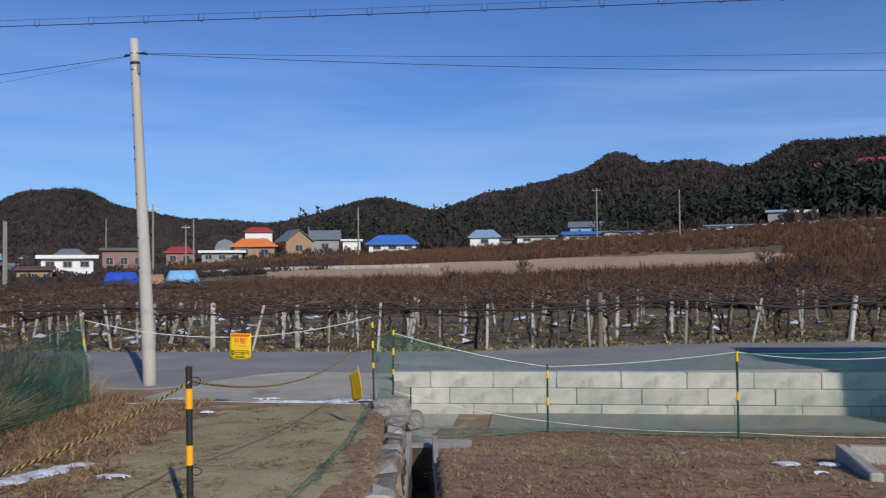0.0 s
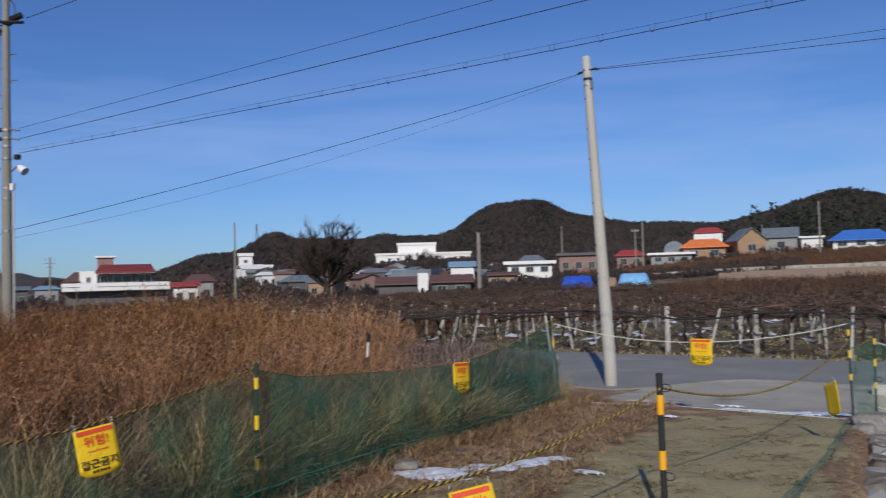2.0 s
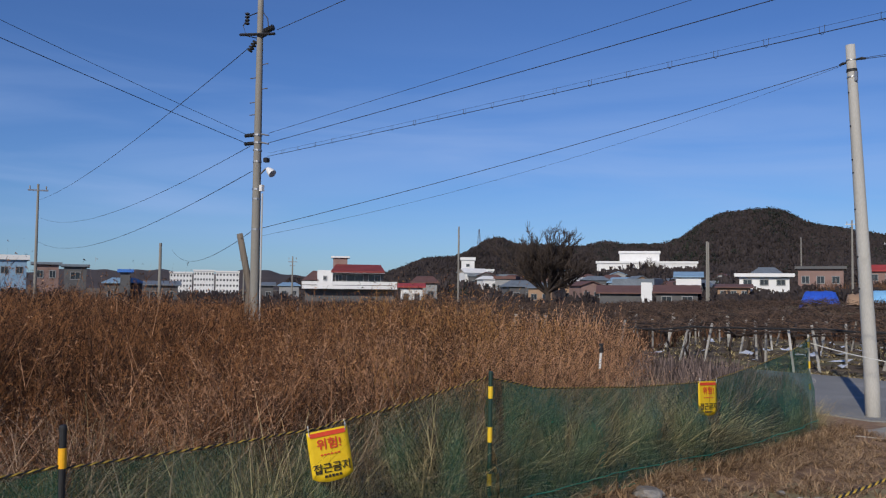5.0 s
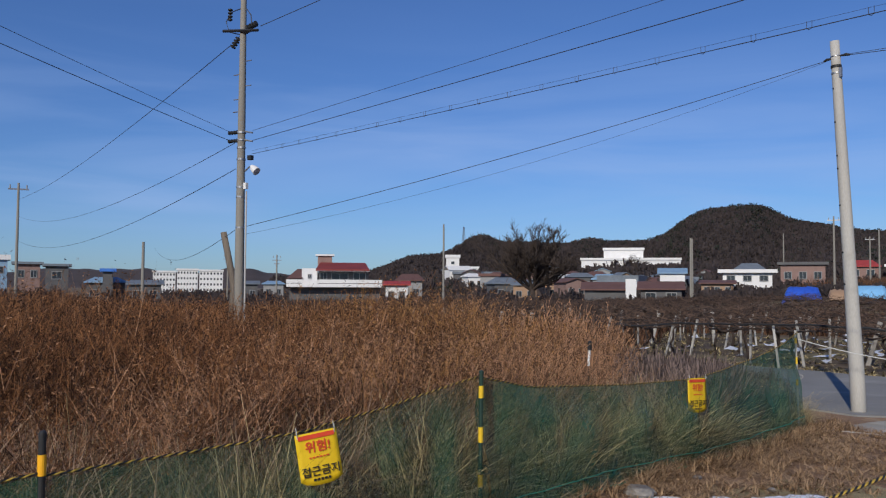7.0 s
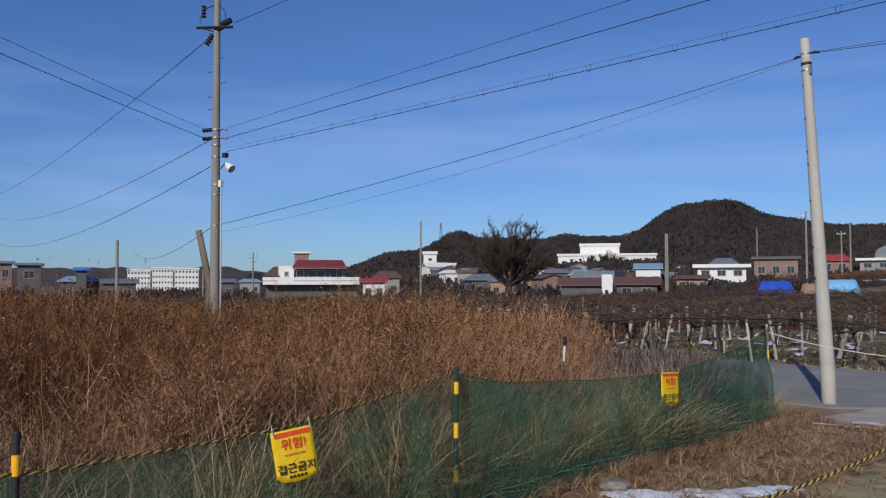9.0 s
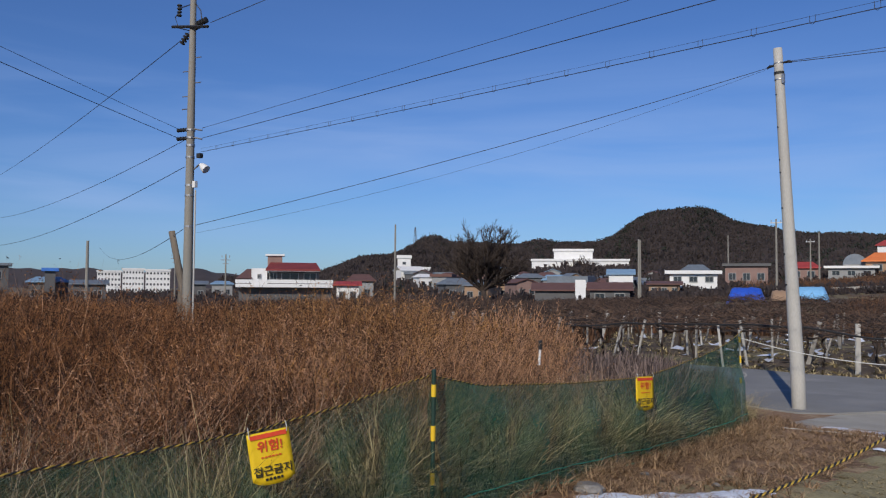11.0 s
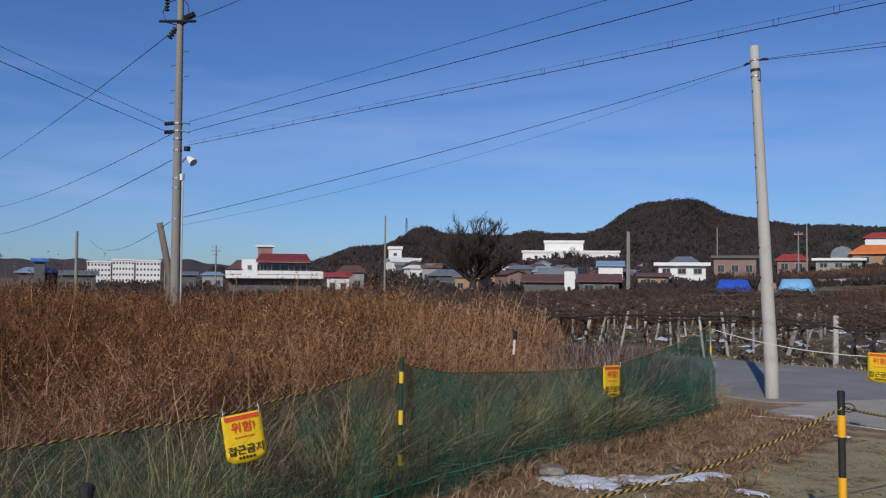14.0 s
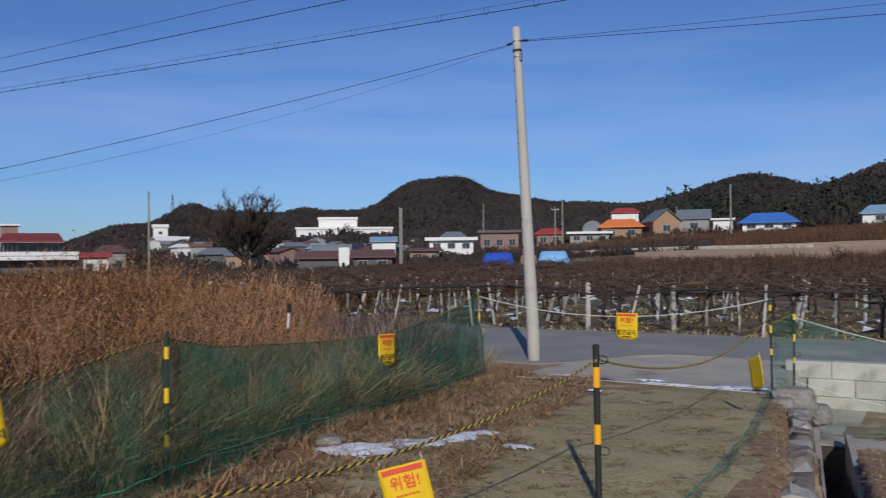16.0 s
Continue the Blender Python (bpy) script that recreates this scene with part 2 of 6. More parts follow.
# near-black soil: shade inside the ditch and drain box, put into the colour
M_dark = surf("recess_shade_soil", (0.03, 0.022, 0.017), (0.07, 0.052, 0.04), 2, 0.95, 0.5, 25)

# ---- geometry helpers ----
class Geo:
    """Vertices and faces that become one mesh."""

    def __init__(self):
        self.v, self.f = [], []

    def quad(self, *points):
        k = len(self.v)
        self.v += [tuple(p) for p in points]
        self.f.append(tuple(range(k, k + len(points))))

    def box(self, c, s, yaw=0.0):
        k = len(self.v)
        ca, sa = math.cos(yaw), math.sin(yaw)
        for dz in (-0.5, 0.5):
            for dx, dy in ((-0.5, -0.5), (0.5, -0.5), (0.5, 0.5), (-0.5, 0.5)):
                x, y = dx * s[0], dy * s[1]
                self.v.append((c[0] + x * ca - y * sa, c[1] + x * sa + y * ca, c[2] + dz * s[2]))
        self.f += [(k + a, k + b, k + c_, k + d) for a, b, c_, d in ((3, 2, 1, 0), (4, 5, 6, 7), (0, 1, 5, 4), (1, 2, 6, 5), (2, 3, 7, 6), (3, 0, 4, 7))]

    def tube(self, points, radii, sides=8, caps=True):
        points = [Vector(p) for p in points]
        if not hasattr(radii, "__len__"):
            radii = [radii] * len(points)
        k, last = len(self.v), len(points) - 1
        for i, p in enumerate(points):
            d = (points[min(i + 1, last)] - points[max(i - 1, 0)]).normalized()
            side = d.cross(Vector((0, 0, 1)))
            side = (side if side.length > 0.05 else d.cross(Vector((1, 0, 0)))).normalized()
            over = side.cross(d)
            for s in range(sides):
                a = 2 * math.pi * s / sides
                self.v.append(tuple(p + radii[i] * (math.cos(a) * side + math.sin(a) * over)))
        for i in range(last):
            for s in range(sides):
                a, b = k + i * sides + s, k + i * sides + (s + 1) % sides
                self.f.append((a, b, b + sides, a + sides))
        if caps:
            self.f.append(tuple(range(k + sides - 1, k - 1, -1)))
            self.f.append(tuple(range(k + last * sides, k + last * sides + sides)))

    def mesh(self, name, material, smooth=False):
        me = bpy.data.meshes.new(name)
        me.from_pydata(self.v, [], self.f)
        me.materials.append(material)
        if smooth:
            me.shade_smooth()
        return me


def part(name, geo, material, parent, label="", smooth=False):
    ob = new(name, geo if isinstance(geo, bpy.types.Mesh) else geo.mesh(name, material, smooth))
    ob.parent = parent
    if label:
        ob["label"] = label
    return ob


def thing(name, x, y, z, label, category, group="", yaw=0.0, kind=""):
    ob = new(name)
    ob.empty_display_size = 0.1
    ob.matrix_world = pose(x, y, z, 0, 0, yaw)
    return tagged(ob, label, category, group, kind)


def solo(name, geo, material, label, category, group="", kind="", smooth=False):
    return tagged(new(name, geo.mesh(name, material, smooth)), label, category, group, kind)


def chamfered(name, size, bevel, material, rough=0.0, seed=0):
    """A box with broken edges, one mesh to share between alike pieces."""
    bm = bmesh.new()
    bmesh.ops.create_cube(bm, size=1)
    bmesh.ops.scale(bm, vec=size, verts=bm.verts)
    bmesh.ops.bevel(bm, geom=bm.edges[:], offset=bevel, segments=1, affect="EDGES")
    rnd = random.Random(seed)
    for v in bm.verts:
        v.co += Vector((rnd.uniform(-1, 1), rnd.uniform(-1, 1), rnd.uniform(-1, 1))) * rough
    me = bpy.data.meshes.new(name)
    bm.to_mesh(me)
    bm.free()
    me.materials.append(material)
    return me


def scatter(name, shapes, where, material):
    """One mesh out of many turned, scaled copies of a few small shapes. shapes: (vertices, faces); where: rows of x, y, z, turn, width, height, lean, lean."""
    where = np.asarray(where, float)
    pick = np.random.RandomState(len(where)).randint(0, len(shapes), len(where))
    verts, loops, sizes, start = [], [], [], 0
    for k, (v, f) in enumerate(shapes):
        rows = where[pick == k]
        if not len(rows):
            continue
        v = np.asarray(v, float)
        c, s = np.cos(rows[:, 3])[:, None], np.sin(rows[:, 3])[:, None]
        x = (v[None, :, 0] * c - v[None, :, 1] * s) * rows[:, 4:5]
        y = (v[None, :, 0] * s + v[None, :, 1] * c) * rows[:, 4:5]
        z = v[None, :, 2] * rows[:, 5:6]
        x, y = x + z * rows[:, 6:7] + rows[:, 0:1], y + z * rows[:, 7:8] + rows[:, 1:2]
        verts.append(np.stack([x, y, z + rows[:, 2:3]], -1).reshape(-1, 3))
        flat = np.array([i for face in f for i in face])
        loops.append((flat[None] + (start + np.arange(len(rows)) * len(v))[:, None]).ravel())
        sizes.append(np.tile([len(face) for face in f], len(rows)))
        start += len(rows) * len(v)
    verts, loops, sizes = np.concatenate(verts), np.concatenate(loops), np.concatenate(sizes)
    me = bpy.data.meshes.new(name)
    me.vertices.add(len(verts))
    me.vertices.foreach_set("co", verts.ravel())
    me.loops.add(len(loops))
    me.loops.foreach_set("vertex_index", loops.astype(np.int32))
    me.polygons.add(len(sizes))
    me.polygons.foreach_set("loop_start", np.r_[0, np.cumsum(sizes)[:-1]].astype(np.int32))
    me.update(calc_edges=True)
    me.materials.append(material)
    return me


def smooth01(a, b, v):
    t = np.clip((v - a) / (b - a), 0, 1)
    return t * t * (3 - 2 * t)


EYE = (0.6, -0.5, 2.27)


def polar(az, r):
    """A place r metres off, az degrees to the left of straight ahead."""
    return EYE[0] - r * math.sin(radians(az)), EYE[1] + r * math.cos(radians(az))


def height_at(el, r):
    return EYE[2] + r * math.tan(radians(el))


def bell(v, middle, width):
    return np.exp(-(((v - middle) / width) ** 2))

# ---- the ground ----
WALL_Y, ROAD_NEAR, ROAD_FAR = 16.75, 15.2, 22.6


def kerb_x(y):
    """The line of the stone edging between lawn and ditch."""
    return -0.30 - 0.135 * (y - 6.0)


def road_z(x):
    return 0.02 + 0.2 * smooth01(-3.0, 7.0, np.asarray(x, float))


def far_rise(x, y):
    dx, dy = x - EYE[0], y - EYE[1]
    r, az = np.hypot(dx, dy), np.degrees(np.arctan2(-dx, dy))
    crest = 5.6 + 5.5 * bell(az, -22, 18) + 1.6 * bell(az, 2, 14) - 6.6 * smooth01(14, 46, az) - 5 * smooth01(95, 150, np.abs(az))
    return crest * smooth01(45, 185, r) + smooth01(170, 420, r) * 9.0 * (1 - smooth01(44, 66, az)) * (1 - smooth01(60, 100, np.abs(az)))


def ground_z(x, y):
    x, y = np.asarray(x, float), np.asarray(y, float)
    lawn = 0.64 - 0.028 * np.clip(y, -10, 11) - 0.3 * smooth01(10.5, 14.5, y) + 0.20 * bell(x, -4.4, 1.7) * bell(y, 3.6, 3.6)
    yard = 0.62 - 0.30 * smooth01(1.0, 6.5, y) - 0.62 * smooth01(7.0, 12.6, y) - 0.38 * smooth01(12.7, 15.0, y)
    side = smooth01(kerb_x(y) - 0.1, kerb_x(y) + 0.12, x) * smooth01(3.2, 5.2, y)
    near = lawn * (1 - side) + yard * side
    # the narrow ditch beside the edging
    ditch = (1 - smooth01(0.13, 0.17, np.abs(x - kerb_x(y) - 0.47))) * (1 - smooth01(10.35, 10.45, y)) * smooth01(5.9, 6.1, y)
    near = near - 0.55 * ditch
    bed = road_z(x) - 0.035
    wall = np.where(x > -1.6, smooth01(WALL_Y + 0.12, WALL_Y + 0.16, y), smooth01(14.0, 15.4, y))
    z = near * (1 - wall) + bed * wall
    z = z - 0.22 * smooth01(ROAD_FAR + 0.2, ROAD_FAR + 1.4, y)
    return z + far_rise(x, y)


def build_ground():
    def steps(*spans):
        out = [np.arange(a, b, s) for a, b, s in spans]
        return np.concatenate(out)
    xs = np.concatenate([-np.geomspace(4000, 31, 60), steps((-30, -6, 0.6), (-6, -1.4, 0.16), (-1.4, 1.0, 0.06), (1.0, 9, 0.3), (9, 30, 1.0)), np.geomspace(30, 4000, 50)])
    ys = np.concatenate([-np.geomspace(3000, 12, 30), steps((-11, 2, 0.6), (2, 10.2, 0.16), (10.2, 10.6, 0.05), (10.6, 16.8, 0.16), (16.8, 17.0, 0.03), (17.0, 26, 0.4), (26, 60, 2)), np.geomspace(60, 4000, 70)])
    gx, gy = np.meshgrid(xs, ys)
    gz = ground_z(gx, gy)
    close = np.hypot(gx - EYE[0], gy - EYE[1]) < 40
    for i, j in zip(*np.nonzero(close)):
        p = Vector((gx[i, j], gy[i, j], 0))
        on_road = ROAD_NEAR - 0.3 < p.y < ROAD_FAR + 0.3
        gz[i, j] += 0.0 if on_road else 0.020 * noise.noise(p * 1.9) + 0.012 * noise.noise(p * 6.1)
    h, w = gx.shape
    idx = np.arange(h * w).reshape(h, w)
    me = bpy.data.meshes.new("ground")
    me.from_pydata(np.stack([gx, gy, gz], -1).reshape(-1, 3).tolist(), [], np.stack([idx[:-1, :-1], idx[:-1, 1:], idx[1:, 1:], idx[1:, :-1]], -1).reshape(-1, 4).tolist())
    for m in (M_soil, M_lawn, M_mat, M_ground, M_dark):
        me.materials.append(m)
    cx, cy = (gx[:-1, :-1] + gx[1:, 1:]) / 2, (gy[:-1, :-1] + gy[1:, 1:]) / 2
    edge = -3.55 + 0.10 * (cy - 5) + 0.25 * np.sin(cy * 1.7) + 0.12 * np.sin(cy * 5.1)
    kind = np.zeros(cx.shape, np.int32)
    kind[(cx > edge) & (cx < kerb_x(cy) - 0.25 + 0.12 * np.sin(cy * 3)) & (cy < 12.3) & (cy > -6)] = 1
    kind[(cy > 12.4 + 0.15 * np.sin(cx * 3)) & (cy < ROAD_FAR) & (cx < -0.5) & (cx > -6.2)] = 2
    kind[(np.hypot(cx, cy) > 45) | (cy > ROAD_FAR + 0.3)] = 3
    # ditch bottom gets the dark colour that stands for the shade down there
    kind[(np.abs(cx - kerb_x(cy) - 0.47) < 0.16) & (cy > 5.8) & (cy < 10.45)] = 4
    me.polygons.foreach_set("material_index", kind.ravel())
    me.shade_smooth()
    return tagged(new("ground", me), "dry winter ground with dormant grass, straw and bare soil", "ground", kind="structure")


build_ground()

# the asphalt road, slightly crowned, with a thin worn edge
road = Geo()
rx = np.concatenate([np.arange(-120, -12, 6.0), np.arange(-12, 14, 0.5), np.arange(14, 120, 6.0)])
for a, b in zip(rx[:-1], rx[1:]):
    for c, d in ((0, 0.35), (0.35, 0.7), (0.7, 1.0)):
        corner = []
        for x, s in ((a, c), (b, c), (b, d), (a, d)):
            near = (WALL_Y + 0.17 if x > -1.6 else ROAD_NEAR + 0.15 * math.sin(x * 1.3) + 2.5 * float(smooth01(-6.6, -4.6, x))) if x < 9 else WALL_Y + 0.17
            far = ROAD_FAR + 0.07 * max(x, 0) + 0.08 * math.sin(x * 2.1)
            corner.append((x, near + s * (far - near), float(road_z(x)) + 0.03 * math.sin(math.pi * s)))
        road.quad(*corner)
    p, q = road.v[-12], road.v[-11]
    road.quad((p[0], p[1], p[2] - 0.25), (q[0], q[1], q[2] - 0.25), q, p)
solo("road", road, M_road, "grey worn asphalt village road", "road", kind="structure", smooth=True)

# the straw-coloured field on the rise
field = Geo()
for az in np.arange(-17.0, 18.0, 0.5):
    for r in np.arange(80, 112, 4.0):
        cells = []
        for a, q in ((az, r), (az + 0.5, r), (az + 0.5, r + 4), (az, r + 4)):
            x, y = polar(a, q + 0.5 * (a - 5) + 2.2 * noise.noise(Vector((a * 0.3, q * 0.02, 4))))
            cells.append((x, y, float(ground_z(x, y)) + 0.25))
        field.quad(*cells)
solo("straw_field", field, M_tan, "pale straw-coloured fallow field on the slope", "field", kind="structure", smooth=True)

# ---- the hills behind ----
def tuft(seed, leaves, spread, size, peak):
    """A loose, ragged crown of small scattered slivers, one unit high; peak: how far it tapers to a point."""
    rnd = random.Random(seed)
    v, f = [], []
    for _ in range(leaves):
        h = rnd.uniform(0.12, 1.0)
        wide = spread * (1 - peak * h) * math.sqrt(max(0.05, 1 - (1 - peak) * (2 * h - 1) ** 2))
        a, r = rnd.uniform(0, 6.283), wide * math.sqrt(rnd.random())
        c, k = Vector((r * math.cos(a), r * math.sin(a), h)), len(v)
        for _ in range(3):
            v.append(tuple(c + Vector((rnd.uniform(-1, 1), rnd.uniform(-1, 1), rnd.uniform(-1, 1))) * size))
        f.append((k, k + 1, k + 2))
    return v, f


def twiggy(seed, count, spread, width):
    """A bare crown: fine slivers fanning out of a short stem into a dome, one unit high."""
    rnd = random.Random(seed)
    v, f = [], []
    for _ in range(count):
        a, t = rnd.uniform(0, 6.283), math.acos(rnd.uniform(0.05, 1.0))
        tip = Vector((spread * math.sin(t) * math.cos(a), spread * math.sin(t) * math.sin(a), 0.35 + 0.65 * math.cos(t) * rnd.uniform(0.7, 1.0)))
        root = tip * rnd.uniform(0.1, 0.55)
        side = (tip - root).cross(Vector((rnd.uniform(-1, 1), rnd.uniform(-1, 1), rnd.uniform(-1, 1)))).normalized() * width
        k = len(v)
        v += [tuple(root), tuple(tip - side), tuple(tip + side)]
        f.append((k, k + 1, k + 2))
    return v, f


TUFTS = [twiggy(s, 17, 0.5, 0.07) for s in range(7)]
PINES = [tuft(s + 50, 26, 0.46, 0.13, 0.45) for s in range(6)]


def ridge_main(az):
    return 3.35 + 1.75 * bell(az, 33, 2.0) + 1.82 * bell(az, 29.8, 2.2) + 0.78 * bell(az, 26, 2.5) + 0.3 * bell(az, 21, 3) - 1.2 * smooth01(35, 60, az)


def ridge_right(az):
    return 3.6 + 1.5 * bell(az, 11, 3.5) + 1.4 * bell(az, 3, 3) + 2.3 * bell(az, -1.5, 3) + 3.8 * bell(az, -5.8, 2.6) + 3.0 * bell(az, -10.5, 3) + 3.7 * bell(az, -17, 4) + 3.8 * bell(az, -24, 5) + 3.4 * bell(az, -36, 9) - 1.3 * smooth01(15, 24, az) - 3 * smooth01(24, 40, az)


def ridge_left(az):
    return 0.85 + 1.5 * bell(az, 52, 3) + 2.3 * bell(az, 48, 2) + 2.05 * bell(az, 44.5, 2.5) + 2.5 * bell(az, 40, 3)


def ridge_far(az):
    return 0.95 + 0.22 * bell(az, 73, 3) + 0.2 * bell(az, 64, 2.5) + 0.12 * np.sin(az * 1.1) + 0.05 * np.sin(az * 3.7) + 0.5 * smooth01(90, 130, az)


def hill(name, ridge, az0, az1, r_foot, r_ridge, label, trees, tree_h, pine_share, seed):
    """A wooded ridge: a heightfield in bearing and distance, with its woods scattered over it."""
    azs, ss = np.arange(az0, az1 + 0.01, 0.3), np.linspace(0, 1.5, 19)
    def at(az, s):
        r = r_foot + (r_ridge - r_foot) * s
        x, y = polar(az, r)
        top = height_at(float(ridge(az)), r_ridge) - tree_h * 1.05
        base = float(ground_z(x, y)) - 2
        up = float(smooth01(0, 1, s)) if s <= 1 else 1 - 0.9 * (s - 1)
        gully = 1 + 0.22 * noise.noise(Vector((az * 0.42, s * 1.7, seed))) * math.sin(math.pi * min(s, 1))
        return x, y, base + (top - base) * up * gully
    v = [at(a, s) for a in azs for s in ss]
    k = len(ss)
    f = [(i * k + j, (i + 1) * k + j, (i + 1) * k + j + 1, i * k + j + 1) for i in range(len(azs) - 1) for j in range(k - 1)]
    g = Geo()
    g.v, g.f = v, f
    ob = solo(name, g, M_hill, label, "hill", kind="structure", smooth=True)
    rnd = random.Random(seed)
    bare, pines = [], []
    for _ in range(trees):
        a, s = rnd.uniform(az0, az1), 1.04 * rnd.random() ** 0.6
        x, y, z = at(a, s)
        h = tree_h * rnd.uniform(0.6, 1.15)
        green = pine_share * (0.12 + 2.4 * max(0.0, noise.noise(Vector((a * 0.33, s * 2.2, seed + 7)))) + (1.3 * float(smooth01(-12, -17, a)) if s < 0.75 else 0.3))
        (pines if rnd.random() < green else bare).append((x, y, z - 0.5, rnd.uniform(0, 6.28), h * rnd.uniform(0.8, 1.25), h, 0, 0))
    if bare:
        tagged(new("hillside_woods", scatter("hillside_woods", TUFTS, bare, M_woods)), "leafless brown winter woods covering a hillside", "woods", kind="stuff")
    if pines:
        tagged(new("hillside_pines", scatter("hillside_pines", PINES, pines, M_pine)), "dark evergreen pines among bare hillside woods", "woods", kind="stuff")
    return ob


hill("hill_far", ridge_far, 50, 100, 2300, 2700, "low hazy mountains on the horizon", 0, 0, 0, 3)
hill("hill_left", ridge_left, 34, 62, 560, 800, "low rounded wooded hill behind the village", 6500, 6.5, 0.15, 11)
hill("hill_main", ridge_main, 18, 41, 430, 680, "broad rounded hill with bare woods and pines", 12000, 6.0, 0.3, 23)
hill("hill_right", ridge_right, -45, 26, 240, 470, "long wooded ridge rising behind the farmland", 20000, 5.0, 0.3, 31)

# pine wood at the foot of the ridge
rnd = random.Random(77)
rows = []
for _ in range(6500):
    az = rnd.uniform(-44, 16)
    keep = 0.95 * float(smooth01(-6, -13, az)) + 0.14
    if az > 0:
        keep *= 0.7
    if rnd.random() > keep:
        continue
    r = rnd.uniform(205, 262)
    x, y = polar(az, r)
    h = rnd.uniform(4.5, 8.5) * (1.0 + 0.5 * float(smooth01(-14, -18, az)))
    rows.append((x, y, float(ground_z(x, y)) + float(smooth01(205, 262, r)) * 6 - 0.4, rnd.uniform(0, 6.28), h * 0.9, h, 0, 0))
tagged(new("pine_wood", scatter("pine_wood", PINES, rows, M_pine)), "dark green pine wood at the hill's foot", "woods", kind="stuff")

# bare trees and hedges between the houses
rows = []
for _ in range(3200):
    az = rnd.uniform(-30, 72)
    r = rnd.uniform(188, 330) if az < 25 else rnd.uniform(165, 420)
    x, y = polar(az, r)
    h = rnd.uniform(1.8, 4.6) if az < 48 else rnd.uniform(1.4, 3.0)
    rows.append((x, y, float(ground_z(x, y)) - 0.2, rnd.uniform(0, 6.28), h * 1.1, h, 0, 0))
for _ in range(800):
    az, r = rnd.uniform(32, 52), rnd.uniform(325, 392)
    x, y = polar(az, r)
    h = rnd.uniform(3.0, 6.0)
    rows.append((x, y, float(ground_z(x, y)) - 0.2, rnd.uniform(0, 6.28), h * 1.1, h, 0, 0))
for _ in range(900):
    az, r = rnd.uniform(13, 36), rnd.uniform(108, 127)
    x, y = polar(az, r)
    h = rnd.uniform(0.6, 1.9) * (0.75 if az < 24 else 1.0)
    rows.append((x, y, float(ground_z(x, y)) - 0.2, rnd.uniform(0, 6.28), h * 1.3, h, 0, 0))
for _ in range(900):
    az, r = rnd.uniform(30, 64), rnd.uniform(112, 165)
    x, y = polar(az, r)
    h = rnd.uniform(1.0, 2.6)
    rows.append((x, y, float(ground_z(x, y)) - 0.2, rnd.uniform(0, 6.28), h * 1.3, h, 0, 0))
tagged(new("village_trees", scatter("village_trees", TUFTS, rows, M_woods)), "small leafless trees and hedges among houses", "trees", kind="stuff")

# ---- block wall, edging and ditch ----
wall = thing("wall_roadside", -1.5, WALL_Y, -0.8, "low retaining wall of pale concrete blocks under the road", "wall", kind="structure")
BLOCK_L, BLOCK_H = 1.30, 0.325
block_meshes = [chamfered("concrete_block", (BLOCK_L - 0.008, 0.30, BLOCK_H - 0.006), 0.014, M_block, 0.004, s) for s in range(4)]
half_mesh = chamfered("concrete_block", (BLOCK_L * 0.62 - 0.008, 0.30, BLOCK_H - 0.006), 0.014, M_block, 0.004, 9)
rnd = random.Random(5)
for course in range(3):
    start = 0.0 if course != 1 else 0.0
    x = BLOCK_L * (0.0, 0.62, 0.3)[course] - (0.0 if course == 0 else 0.0)
    if course:
        ob = new("concrete_block", half_mesh)
        ob.parent, ob.matrix_basis = wall, pose(0.62 * BLOCK_L / 2 - (0.4 if course == 2 else 0), 0.0, BLOCK_H * (course + 0.5), 0, 0, 0)
        x = 0.62 * BLOCK_L - (0.4 if course == 2 else 0)
    while x < 11.5:
        ob = new("concrete_block", rnd.choice(block_meshes))
        ob.parent = wall
        ob.matrix_basis = pose(x + BLOCK_L / 2, rnd.uniform(-0.012, 0.012) + 0.05 * course - 0.05, BLOCK_H * (course + 0.5), 0, 0, rnd.uniform(-0.25, 0.25))
        x += BLOCK_L
g = Geo()
g.box((0, 0, 0.42), (0.16, 0.36, 0.98))
part("end_pillar", g, M_concrete, wall, "darker concrete end pillar").matrix_basis = pose(-0.12, 0.05, 0, 0, 0, 4)


# worn concrete strip between the wall's foot and the grass
strip = Geo()
sx, sy = np.arange(0.2, 13, 0.4), np.linspace(12.95, WALL_Y - 0.12, 9)
for j, y in enumerate(sy):
    for x in sx:
        strip.v.append((x, y + (0.12 * math.sin(x * 2.3) if j == 0 else 0), float(ground_z(x, y)) + (0.035 if j else -0.03)))
strip.f = [(j * len(sx) + i, j * len(sx) + i + 1, (j + 1) * len(sx) + i + 1, (j + 1) * len(sx) + i) for j in range(8) for i in range(len(sx) - 1)]
solo("pavement_strip", strip, M_strip, "worn grey concrete strip below the block wall", "pavement", kind="structure", smooth=True)


def stone(name, size, seed, material):
    bm = bmesh.new()
    bmesh.ops.create_icosphere(bm, subdivisions=3, radius=1)
    for v in bm.verts:
        d = v.co.normalized()
        k = 1 + 0.28 * noise.noise(d * 1.4 + Vector((seed, 0, 0))) + 0.10 * noise.noise(d * 4 + Vector((0, seed, 0)))
        v.co = Vector((d.x * size[0], d.y * size[1], d.z * size[2])) * k
        v.co.z = min(v.co.z, size[2] * 0.75)
    me = bpy.data.meshes.new(name)
    bm.to_mesh(me)
    bm.free()
    me.materials.append(material)
    return me


